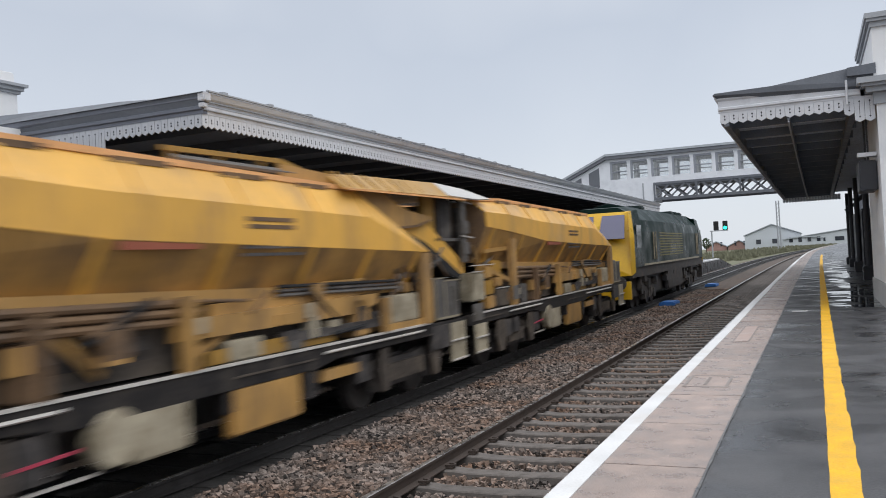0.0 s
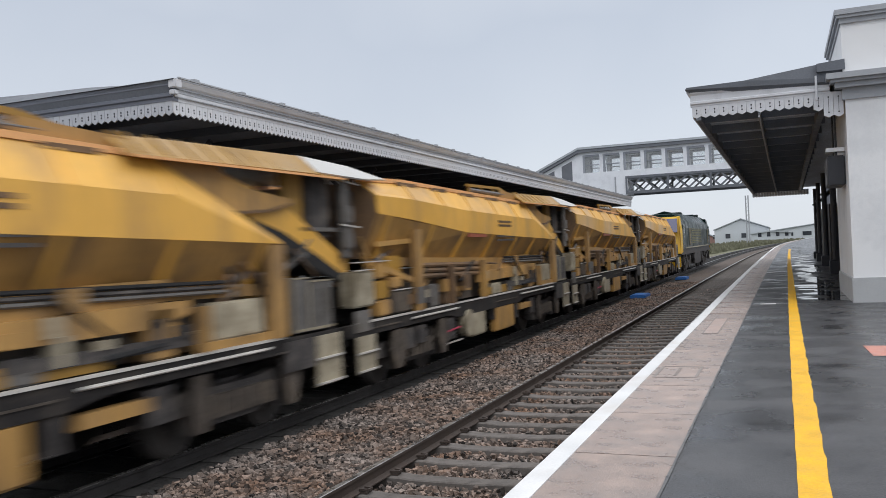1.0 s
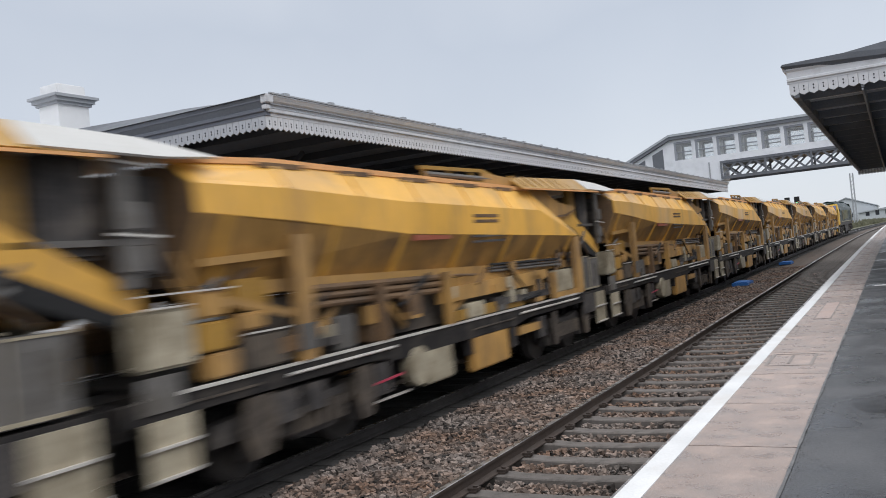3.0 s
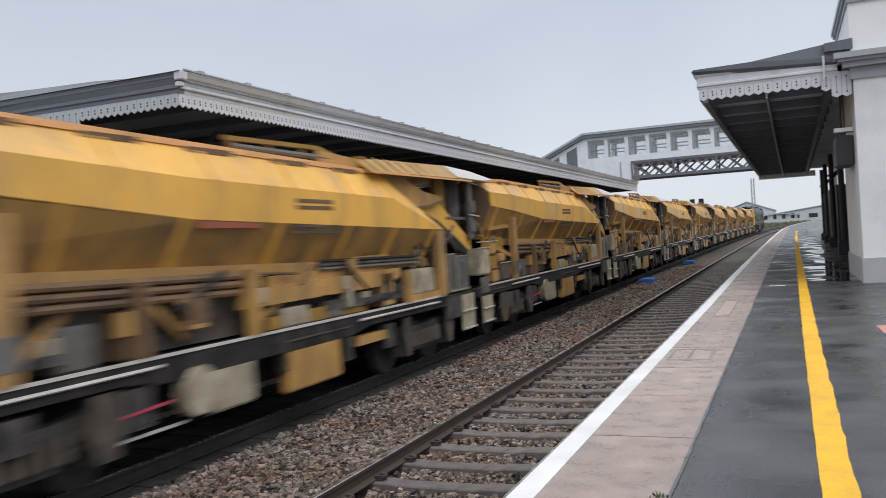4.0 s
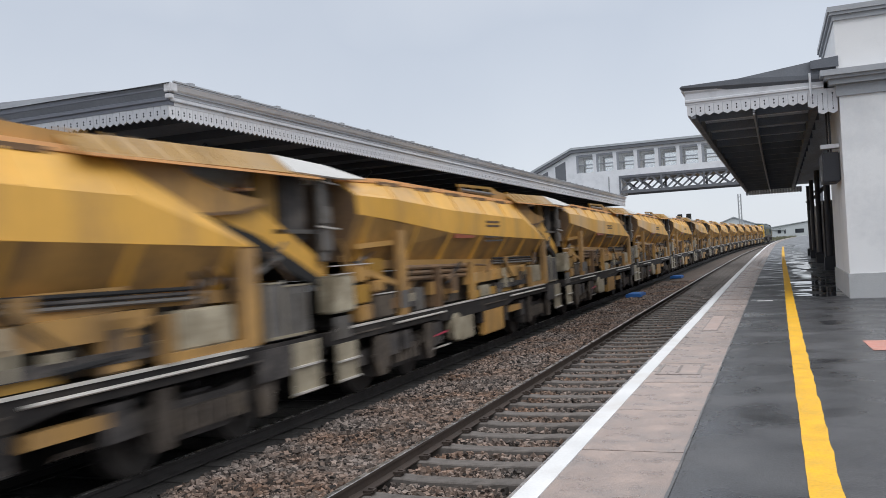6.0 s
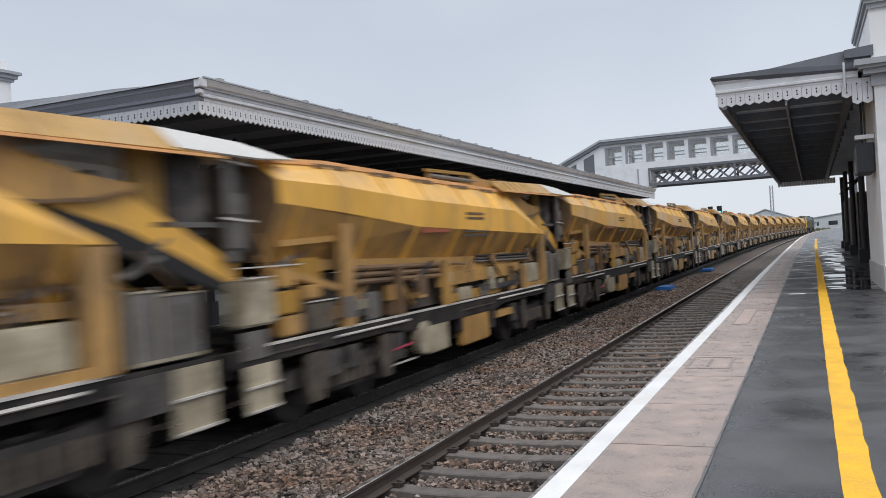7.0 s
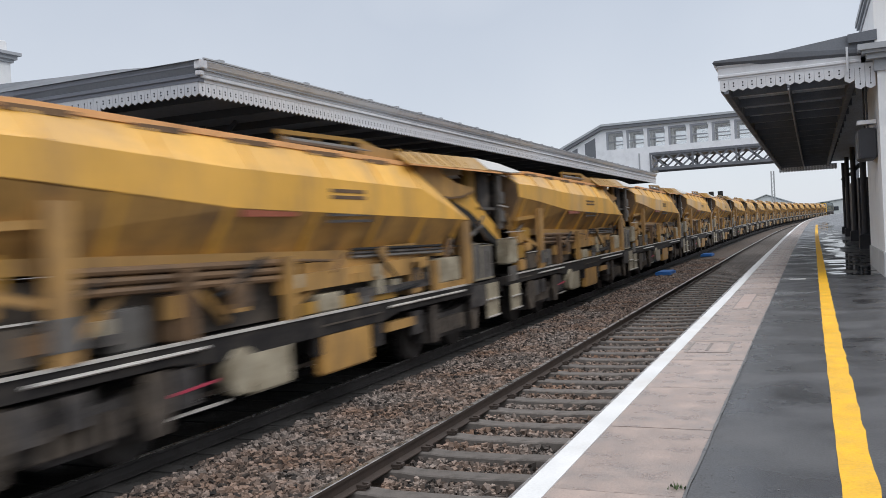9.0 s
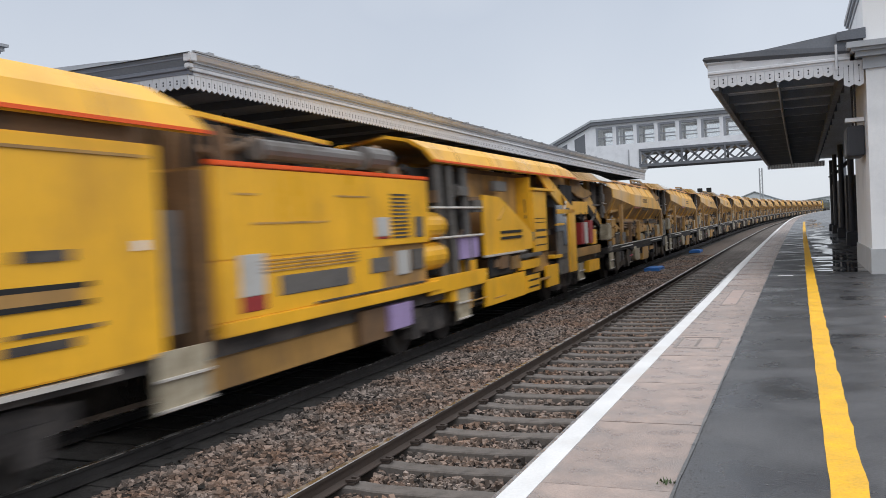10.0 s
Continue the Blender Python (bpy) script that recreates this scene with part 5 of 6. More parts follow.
        rod(b, (s * 1.27, y0, rr.uniform(1.3, 2.0)), (s * 1.24, y0 + rr.uniform(0.3, 1.6), rr.uniform(1.3, 2.0)), rr.uniform(0.015, 0.035), 6)
        part("cable", b, rr.choice(("black", "brown")), e)
    for k in range(6):
        y0 = rr.uniform(-0.4, 10.8)
        b = B()
        box(b, s * 1.22 - 0.06, s * 1.22 + 0.07, y0, y0 + rr.uniform(0.15, 0.5), rr.uniform(0.5, 0.7), 0.92)
        part("brake_gear", b, "frame_dark", e)
    b = B()
    loft(b, [[(-1.20, y, z - 0.10), (-1.0, y, z - 0.05), (-0.5, y, z), (0.5, y, z), (1.0, y, z - 0.05), (1.30, y, z - d), (1.28, y, z - d - 0.02), (0.97, y, z - 0.08), (-0.97, y, z - 0.08), (-1.19, y, z - 0.13)] for y, z, d in ((-5.7, 3.66, 0.28), (-5.0, 3.70, 0.30), (-2.0, 3.76, 0.33))])
    hood = part("hood", b, "roof_tan", e, "tan-brown conveyor hood")
    # the slanting gusset that closes the hood, and its folded bright eave
    for s in (1,):
        b = B()
        loft(b, [[(s * 1.30, -2.0, 3.43), (s * 1.0, -2.0, 3.71), (s * 0.97, -2.0, 3.68), (s * 1.27, -2.0, 3.41)], [(s * 1.305, -1.25, 3.38), (s * 1.25, -1.45, 3.46), (s * 1.22, -1.45, 3.44), (s * 1.27, -1.25, 3.36)]])
        part("gusset", b, "roof_tan", hood)
        b = B()
        beam(b, (s * 1.31, -5.7, 3.375), (s * 1.31, -1.22, 3.40), 0.025, 0.03)
        part("eave_fold", b, "orange", hood, "worn pale eave edge")
        b = B()
        for k in range(9):
            y = -5.5 + k * 0.42
            beam(b, (s * 1.29, y, 3.42), (s * 1.01, y, 3.665), 0.03, 0.02)
        part("hood_seam", b, "roof_tan", hood, kind="stuff")
    b = B()
    loft(b, [[(-1.20, y, z - 0.10), (-1.0, y, z - 0.05), (-0.5, y, z), (0.5, y, z), (1.0, y, z - 0.05), (1.30, y, z - d), (1.28, y, z - d - 0.02), (0.97, y, z - 0.08), (-0.97, y, z - 0.08), (-1.19, y, z - 0.13)] for y, z, d in ((-1.99, 3.765, 0.31), (-0.4, 3.72, 0.28), (0.35, 3.62, 0.14))])
    part("pale_hood", b, "white_roof", e, "pale grey-white hood section")
    # feed housing between the hopper's mouth and the end of the frame
    b = B()
    loft(b, [[(x, y, z) for y, z in ((11.4, 1.17), (12.95, 1.17), (12.95, 1.75), (12.3, 2.05), (11.4, 2.35))] for x in (-0.78, 0.78)])
    part("feed_housing", b, "roof_tan", e, "grimy tan feed housing", bevel=0.03)
    # draw the front half together to the true length over buffers
    was = (-20, -1.3, -1.05, 0, 1.35, 3.95, 5.0, 7.0, 9.5, 10.2, 11.3, 12.45, 13.1, 15)
    now = (-19.95, -1.25, -1.05, -0.2, 1.4, 3.8, 4.9, 7.0, 9.2, 9.6, 10.95, 11.75, 12.45, 14.3)
    for o in e.children_recursive:
        base = o.location.y
        o.location.y = float(np.interp(base, was, now)) if abs(base) > 0.01 else 0.0
        if abs(base) < 0.01:
            for v in o.data.vertices:
                v.co.y = float(np.interp(v.co.y, was, now))
    return e


def class_loco():
    e = empty("diesel_locomotive", "dark green diesel freight locomotive with yellow cab end", "locomotive")
    # origin at the rear end of the body, length 20.6
    L = 20.6
    prof = lambda w, k: [(-1.32 * w, 1.56), (1.32 * w, 1.56), (1.32 * w, 2.75), (1.22 * w, 3.15), (0.75, 3.62 * k), (0, 3.75 * k), (-0.75, 3.62 * k), (-1.22 * w, 3.15), (-1.32 * w, 2.75)]
    b = B()
    loft(b, [[(x, y, z) for x, z in prof(w, k)] for y, w, k in ((2.3, 1, 1), (18.3, 1, 1))])
    part("body", b, "loco_green", e, "dark green ribbed body side")
    b = B()
    loft(b, [[(x * 0.93, y, z + 0.02) for x, z in ((-1.32, 3.0), (-0.78, 3.62), (0, 3.78), (0.78, 3.62), (1.32, 3.0), (0.9, 2.9), (-0.9, 2.9))] for y in (2.5, 18.2)])
    part("roof", b, "loco_roof", e, "weathered grey-green roof")
    for y0, d in ((2.3, -1), (18.3, 1)):
        b = B()
        loft(b, [[(-1.32, y0, 1.56), (1.32, y0, 1.56), (1.32, y0, 2.75), (1.15, y0, 3.5), (-1.15, y0, 3.5), (-1.32, y0, 2.75)], [(-1.32, y0 + d * 1.62, 1.56), (1.32, y0 + d * 1.62, 1.56), (1.32, y0 + d * 1.62, 2.60), (1.15, y0 + d * 1.15, 3.43), (-1.15, y0 + d * 1.15, 3.43), (-1.32, y0 + d * 1.62, 2.60)]])
        cab = part("cab", b, "loco_green" if d > 0 else "loco_green", e, "dark green cab side")
        b = B()
        loft(b, [[(-1.322, y0 + d * 1.62, 1.40), (1.322, y0 + d * 1.62, 1.40), (1.322, y0 + d * 1.62, 2.60), (1.152, y0 + d * 1.15, 3.43), (-1.152, y0 + d * 1.15, 3.43), (-1.322, y0 + d * 1.62, 2.60)], [(-1.26, y0 + d * 2.1, 1.30), (1.26, y0 + d * 2.1, 1.30), (1.25, y0 + d * 2.1, 2.45), (1.1, y0 + d * 1.45, 3.4), (-1.1, y0 + d * 1.45, 3.4), (-1.25, y0 + d * 2.1, 2.45)]])
        part("cab_front", b, "loco_yellow", cab, "yellow cab front")
        for x in (-0.58, 0.58):
            b = B()
            yy = y0 + d * 2.12
            loft(b, [[(x - 0.48, y0 + d * 2.06, 2.50), (x + 0.48, y0 + d * 2.06, 2.50), (x + 0.42, y0 + d * 1.52, 3.28), (x - 0.42, y0 + d * 1.52, 3.28)], [(x - 0.48, y0 + d * 2.12, 2.52), (x + 0.48, y0 + d * 2.12, 2.52), (x + 0.42, y0 + d * 1.58, 3.30), (x - 0.42, y0 + d * 1.58, 3.30)]])
            part("windscreen", b, "cab_glass", cab)
        for s in (-1, 1):
            b = B()
            box(b, s * 1.325 - 0.012, s * 1.325 + 0.012, min(y0 + d * 0.3, y0 + d * 1.2), max(y0 + d * 0.3, y0 + d * 1.2), 2.2, 2.95)
            part("side_window", b, "dark_glass", cab)
    for s in (-1, 1):
        b = B()
        for k in range(9):
            box(b, s * 1.325 - 0.02, s * 1.325 + 0.02, 6.0, 12.4, 1.86 + k * 0.105, 1.895 + k * 0.105)
        part("side_grille", b, "olive", e, "dull olive grille slats")
        b = B()
        box(b, s * 1.325 - 0.012, s * 1.325 + 0.012, 2.4, 18.2, 1.57, 1.64)
        part("body_stripe", b, "cream", e, "pale lower body stripe")
        for y in (4.4, 4.9, 17.3, 17.8):
            b = B()
            rod(b, (s * 1.36, y, 1.75), (s * 1.36, y, 2.75), 0.03, 6)
            part("hand_rail", b, "cream", e)
        b = B()
        box(b, s * 1.18 - 0.1, s * 1.18 + 0.08, 8.0, 12.4, 0.40, 1.35)
        part("fuel_tank", b, "frame_dark", e, bevel=0.06)
    b = B()
    box(b, -1.27, 1.27, 0.3, 20.3, 1.22, 1.559)
    box(b, -1.0, 1.0, 1.0, 19.6, 0.45, 1.22)
    part("underframe", b, "frame_dark", e)
    for y in (4.2, 16.4):
        f = bogie(e, y, 2.0, 0.53)
        wheelset(f, y - 2.0, 0.53)
        wheelset(f, y + 2.0, 0.53)
    rl = random.Random(12)
    for k in range(16):
        y0, z0 = rl.uniform(1.5, 18.5), rl.uniform(0.55, 1.05)
        for s in (-1, 1):
            b = B()
            box(b, s * 1.12 - 0.1, s * 1.12 + rl.uniform(0.05, 0.16), y0, y0 + rl.uniform(0.3, 1.0), z0, z0 + rl.uniform(0.15, 0.4))
            part("underframe_gear", b, "frame_dark", e, bevel=0.02)
    for y in (5.2, 13.2, 14.4, 15.8):
        b = B()
        box(b, -0.75, 0.75, y, y + 0.9, 3.60, 3.77)
        part("roof_hatch", b, "loco_roof", e, bevel=0.05)
    for y, d in ((0.3, -1), (20.3, 1)):
        for x in (-0.88, 0.88):
            b = B()
            rod(b, (x, y, 1.05), (x, y + d * 0.45, 1.05), 0.11, 10)
            rod(b, (x, y + d * 0.45, 1.05), (x, y + d * 0.52, 1.05), 0.25, 16)
            part("buffer", b, "frame_dark", e)
        b = B()
        box(b, -1.2, 1.2, y - 0.05, y + 0.05, 0.45, 1.1)
        part("buffer_beam", b, "loco_yellow" if d < 0 else "frame_dark", e)
    for y0, d in ((2.3, -1), (18.3, 1)):
        b = B()
        loft(b, [[(-1.20, y0, 3.36), (1.20, y0, 3.36), (0.75, y0, 3.64), (-0.75, y0, 3.64)], [(-1.16, y0 + d * 1.4, 3.32), (1.16, y0 + d * 1.4, 3.32), (0.7, y0 + d * 1.35, 3.56), (-0.7, y0 + d * 1.35, 3.56)]])
        part("cab_roof", b, "loco_green", e, "dark green cab roof")
    for o in e.children_recursive:
        if o.type == "MESH":
            for v in o.data.vertices:
                v.co.z = v.co.z if v.co.z < 1.25 else 1.25 + (v.co.z - 1.25) * 1.13
    return e


def curved_roof(thing, y0, y1, ze, zc, mat_="yellow_clean", back=0.0, front=0.0):
    """An arched sheet roof; back and front: by how much its crown stands back from the ends of its eaves (less than 0: overhangs)."""
    b = B()
    outer = [(-1.36, ze, 0), (-1.27, ze + (zc - ze) * 0.45, 0.35), (-1.08, zc - 0.10, 0.8), (-0.7, zc - 0.02, 1), (0, zc, 1), (0.7, zc - 0.02, 1), (1.08, zc - 0.10, 0.8), (1.27, ze + (zc - ze) * 0.45, 0.35), (1.36, ze, 0)]
    inner = [(x * 0.96, z - 0.05, k) for x, z, k in outer[::-1]]
    # the far half of the sheet is set in at the back
    set_in = lambda x, k: k if x > 0.5 else -0.5
    loft(b, [[(x, y + (k if j else set_in(x, k)) * d, z) for x, z, k in outer + inner] for j, (y, d) in enumerate(((y0, back), (y1, -front)))])
    r = part("roof", b, mat_, thing, "curved yellow roof")
    b = B()
    for s in (-1, 1):
        box(b, s * 1.365 - 0.012, s * 1.365 + 0.012, y0, y1, ze - 0.035, ze + 0.005)
    part("roof_stripe", b, "orange_line", r, "orange-red stripe along the eave")
    for s in (-1, 1):
        for y in stations(y0 + 1.2, y1 - 1.6, 1.9):
            b = B()
            loft(b, [[(s * 1.363, yy, ze + 0.01), (s * 1.275, yy, ze + (zc - ze) * 0.45), (s * 1.084, yy, zc - 0.097), (s * 1.075, yy, zc - 0.11), (s * 1.26, yy, ze + (zc - ze) * 0.45 - 0.01), (s * 1.35, yy, ze + 0.01)] for yy in (y, y + 0.03)])
            part("roof_seam", b, "yellow_dirty_shaded", r)
    return r


def machine_front():
    """The first machine vehicle; y = 0 is its front end and the rest lies behind it."""
    e = empty("ballast_cleaning_machine", "bright yellow track maintenance machine with curved roof and open bays", "rail machine")
    X = 1.34
    b = B()
    box(b, -1.2, 1.2, -19.7, -0.1, 0.85, 1.12)
    part("underframe", b, "frame_dark", e)
    curved_roof(e, -13.3, -2.9, 3.42, 3.88, back=-0.6, front=1.3)
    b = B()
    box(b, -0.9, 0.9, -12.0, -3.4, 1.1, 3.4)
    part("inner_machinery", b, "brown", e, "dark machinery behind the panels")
    for s in (-1, 1):
        def side(name, mt, y0, y1, z0, z1, d=0.04, x=X, label=""):
            bb = B()
            box(bb, s * x - d, s * x + d, y0, y1, z0, z1)
            return part(name, bb, mt, e, label, bevel=0.01)
        side("front_deck", "yellow_dirty_shaded", -3.25, -0.1, 1.1, 1.35)
        side("front_step", "yellow_clean", -1.6, -0.2, 0.55, 0.90, 0.10, 1.25)
        side("front_panel", "yellow_clean", -0.75, -0.1, 1.38, 1.85, 0.12, 1.15)
        side("red_cabinet", "red", -2.35, -1.95, 1.44, 2.1, 0.12, 1.2)
        side("red_cabinet", "red", -1.25, -0.8, 1.44, 2.15, 0.12, 1.2, "red fire equipment cabinet")
        side("notice", "white_roof", -1.85, -1.4, 1.44, 2.1, 0.10, 1.2)
        side("belt_side", "yellow_clean", -3.9, -0.6, 2.35, 2.75, 0.03, 1.1)
        # cab
        side("cab_wall", "yellow_clean", -4.05, -3.25, 0.72, 2.5)
        side("cab_door", "grey_box", -5.1, -4.1, 0.72, 2.36, 0.03, 1.31, "grey cab door with window")
        side("door_window", "dark_glass", -4.55, -4.15, 1.5, 2.3, 0.012, 1.345)
        side("cab_window", "dark_glass", -5.3, -4.55, 1.9, 2.62, 0.03, 1.33)
        side("cab_back", "brown", -6.2, -5.3, 1.0, 2.9, 0.03, 1.05)
        side("window_rail", "yellow_clean", -5.3, -4.5, 2.06, 2.12, 0.035, 1.345)
        side("cab_pillar", "yellow_clean", -5.2, -3.2, 2.38, 2.5)
        side("locker", "yellow_clean", -7.37, -6.2, 1.45, 2.96, 0.03, 1.33)
        side("locker_ledge", "yellow_clean", -7.4, -5.4, 2.97, 3.04, 0.07, 1.34)
        bb = B()
        loft(bb, [[(s * x, y, z) for y, z in ((-6.5, 3.40), (-5.7, 3.40), (-3.2, 2.58), (-3.2, 2.36), (-3.9, 2.40), (-5.8, 3.05))] for x in (1.24, 1.29)])
        part("cab_strut", bb, "yellow_clean", e, "broad slanting yellow strut over the cab")
        side("locker_lower", "yellow_dirty_shaded", -7.3, -6.0, 0.95, 1.42, 0.03, 1.26)
        side("step_cover", "yellow_clean", -6.4, -5.3, 0.5, 1.05, 0.04, 1.33)
        for z0, h in ((2.27, 0.02), (2.17, 0.02), (1.95, 0.06), (1.78, 0.05), (1.6, 0.03)):
            side("locker_slot", "frame_dark", -7.25, -6.3, z0, z0 + h, 0.006, 1.362)
        # black sheet paints the shade in the gap behind the cab
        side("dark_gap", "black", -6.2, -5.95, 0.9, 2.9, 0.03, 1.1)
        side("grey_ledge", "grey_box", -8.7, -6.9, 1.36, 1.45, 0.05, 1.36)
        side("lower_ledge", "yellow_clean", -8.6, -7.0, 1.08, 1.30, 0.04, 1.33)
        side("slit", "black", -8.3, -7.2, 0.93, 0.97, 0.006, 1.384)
        # black sheet for the shade in the recess over the cab
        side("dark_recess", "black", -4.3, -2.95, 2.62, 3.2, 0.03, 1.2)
        # darker yellow puts the roof's shade into the recess wall
        side("recess_wall", "yellow_dirty_shaded", -10.9, -7.4, 1.6, 3.3, 0.03, 0.93)
        side("recess_end", "yellow_clean", -7.46, -7.40, 1.6, 3.3, 0.20, 1.12)
        side("recess_box", "grey_box", -9.9, -9.1, 2.92, 3.14, 0.06, 1.22)
        bb = B()
        loft(bb, [[(s * x, y, z) for y, z in ((-10.9, 1.56), (-7.5, 1.56), (-7.5, 1.92), (-8.13, 2.18), (-9.45, 2.66), (-9.9, 2.78), (-10.9, 2.82))] for x in (1.30, 1.36)])
        part("sloped_panel", bb, "yellow_clean", e, "sloping yellow side panel")
        bb = B()
        for k in range(2):
            box(bb, s * 1.375 - 0.006, s * 1.375 + 0.006, -9.9, -8.4, 1.98 - k * 0.13, 2.04 - k * 0.13)
        part("lettering", bb, "black", e)
        side("walk_edge", "steel", -10.9, -8.2, 1.51, 1.555, 0.05, 1.36)
        side("skirt", "yellow_clean", -11.0, -8.3, 0.50, 1.05)
        side("lower_panel", "yellow_clean", -8.25, -7.15, 0.52, 0.95, 0.04, 1.35)
        for z in (0.62, 0.78):
            side("panel_slot", "black", -8.1, -7.25, z, z + 0.045, 0.006, 1.392)
        # shade of the skirt opening, as a black sheet
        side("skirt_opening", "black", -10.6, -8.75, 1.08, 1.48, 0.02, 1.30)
        side("skirt_ledge", "yellow_dirty_shaded", -7.2, -6.2, 0.72, 0.78, 0.03, 1.36)
        # bay's back sheet is black for the shade inside
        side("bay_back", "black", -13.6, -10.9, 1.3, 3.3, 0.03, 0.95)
        side("bay_floor", "yellow_clean", -13.8, -10.9, 1.0, 1.30)
        bb = B()
        for y in (-12.9, -12.35, -11.6):
            rod(bb, (s * 1.25, y, 1.3), (s * 1.22, y - 0.1, 3.35), 0.10, 10)
        part("hose", bb, "grey_box", e, "thick grey vertical hoses")
        side("hose_cover", "lilac", -12.2, -11.2, 1.55, 2.0, 0.08, 1.25)
        bb = B()
        for z in (2.0, 2.55):
            rod(bb, (s * 1.36, -13.6, z), (s * 1.36, -11.0, z), 0.025, 6)
        part("hand_rail", bb, "steel", e)
        bb = B()
        for z in (1.68, 2.22):
            rod(bb, (s * 1.12, -13.75, z), (s * 1.12, -12.95, z), 0.26, 18)
            rod(bb, (s * 1.12, -13.9, z), (s * 1.12, -13.75, z), 0.18, 18, 0.26)
            rod(bb, (s * 1.12, -12.95, z), (s * 1.12, -12.8, z), 0.26, 18, 0.18)
        part("tank", bb, "yellow_clean", e, "pair of yellow cylinders")
        # engine housing
        side("engine_wall", "yellow_clean", -19.6, -13.75, 1.95, 3.02)
        side("engine_lower", "yellow_clean", -19.6, -15.6, 1.25, 1.95)
        # darker yellow paints the shadow below the sill
        side("engine_skirt", "yellow_dirty_shaded", -19.6, -15.8, 0.45, 1.05, 0.03, 1.12)
        # brown plate paints the shade at the skirt's front end
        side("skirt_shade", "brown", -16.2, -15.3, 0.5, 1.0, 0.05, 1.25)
        side("sill", "yellow_clean", -19.6, -13.4, 1.08, 1.25, 0.05, 1.36)
        side("sill_edge", "frame_dark", -17.6, -14.0, 1.265, 1.295, 0.03, 1.38)
        side("stripe", "orange_line", -19.6, -13.75, 3.03, 3.09, 0.05)
        side("roof_deck", "yellow_dirty_shaded", -19.6, -13.8, 3.0, 3.02, 0.4, 0.95)
        side("window_panel", "grey_box", -18.4, -16.6, 1.45, 1.70, 0.015, 1.38, "pale grey glazed panel")
        side("window_panel", "grey_box", -16.0, -15.3, 1.55, 1.78, 0.015, 1.38)
        side("valve_bay", "black", -15.0, -13.8, 1.40, 1.92, 0.02, 1.2)
        side("valve_block", "white_roof", -14.95, -14.5, 1.45, 1.85, 0.08, 1.25)
        side("valve_block", "grey_box", -14.4, -13.9, 1.5, 1.85, 0.08, 1.25)
        side("notice", "white_roof", -15.75, -15.3, 2.1, 2.4, 0.012, 1.38)
        side("notice", "red", -15.75, -15.3, 2.06, 2.1, 0.013, 1.38)
        side("notice", "white_roof", -19.2, -18.7, 1.5, 2.0, 0.012, 1.38)
        side("notice", "red", -19.2, -18.7, 1.32, 1.5, 0.012, 1.38)
        side("small_window", "grey_box", -14.35, -14.0, 2.05, 2.4, 0.012, 1.38)
        bb = B()
        for k in range(12):
            box(bb, s * 1.38 - 0.012, s * 1.38 + 0.012, -15.2, -14.6, 2.06 + k * 0.062, 2.09 + k * 0.062)
        part("grille", bb, "frame_dark", e, "dark slatted ventilation grille")
        bb = B()
        for k in range(4):
            box(bb, s * 1.38 - 0.012, s * 1.38 + 0.012, -18.8, -16.4, 1.76 + k * 0.045, 1.78 + k * 0.045)
        part("louvre", bb, "yellow_dirty_shaded", e)
        bb = B()
        rod(bb, (s * 1.0, -18.2, 3.32), (s * 1.0, -15.6, 3.32), 0.14, 14)
        rod(bb, (s * 1.0, -15.4, 3.36), (s * 1.0, -14.6, 3.36), 0.19, 14)
        part("exhaust_pipe", bb, "grey_box", e, "grey exhaust silencer")
        side("hose_drum", "lilac", -15.4, -14.6, 0.6, 1.0, 0.10, 1.28)
        bb = B()
        beam(bb, (s * 1.1, -19.6, 3.64), (s * 1.1, -16.6, 3.50), 0.06, 0.06)
        part("roof_beam", bb, "yellow_clean", e)
        bb = B()
        beam(bb, (s * 1.0, -14.3, 3.2), (s * 1.0, -13.2, 2.2), 0.10, 0.2)
        part("brace", bb, "brown", e)
        rr = random.Random(33)
        for k in range(34):
            y0, z0 = rr.uniform(-13.4, -3.2), rr.choice((rr.uniform(2.6, 3.2), rr.uniform(0.55, 1.3), rr.uniform(1.3, 2.9)))
            if z0 > 2.0 and -11.2 < y0 < -7.3:
                z0 -= 1.45
            bb = B()
            box(bb, s * 1.0, s * rr.uniform(1.12, 1.39), y0, y0 + rr.uniform(0.12, 0.7), z0, z0 + rr.uniform(0.06, 0.35))
            part("fitting", bb, rr.choice(("brown", "yellow_dirty_shaded", "yellow_clean", "frame_dark", "grey_box")), e)
        for k in range(16):
            y0, z0 = rr.uniform(-13.4, -1.0), rr.uniform(1.0, 2.8)
            bb = B()
            rod(bb, (s * rr.uniform(1.15, 1.38), y0, z0), (s * rr.uniform(1.15, 1.38), y0 + rr.uniform(-0.8, 0.8), z0 + rr.uniform(-0.5, 0.7)), rr.uniform(0.015, 0.05), 6)
            part("hydraulic_line", bb, rr.choice(("black", "brown", "steel", "yellow_dirty_shaded")), e)
        for k in range(12):
            y0 = rr.uniform(-19.4, -13.8)
            bb = B()
            rod(bb, (s * rr.uniform(0.3, 1.1), y0, rr.uniform(3.1, 3.4)), (s * rr.uniform(0.3, 1.1), y0 + rr.uniform(0.4, 1.6), rr.uniform(3.1, 3.55)), rr.uniform(0.03, 0.08), 7)
            part("roof_pipe", bb, rr.choice(("black", "brown", "yellow_dirty_shaded")), e)
        for y0, y1, z0 in ((-18.9, -17.2, 2.35), (-19.2, -18.8, 2.7), (-16.9, -16.0, 2.7), (-12.0, -11.0, 0.7), (-10.5, -9.8, 0.62)):
            bb = B()
            box(bb, s * 1.382 - 0.008, s * 1.382 + 0.006, y0, y1, z0, z0 + 0.025)
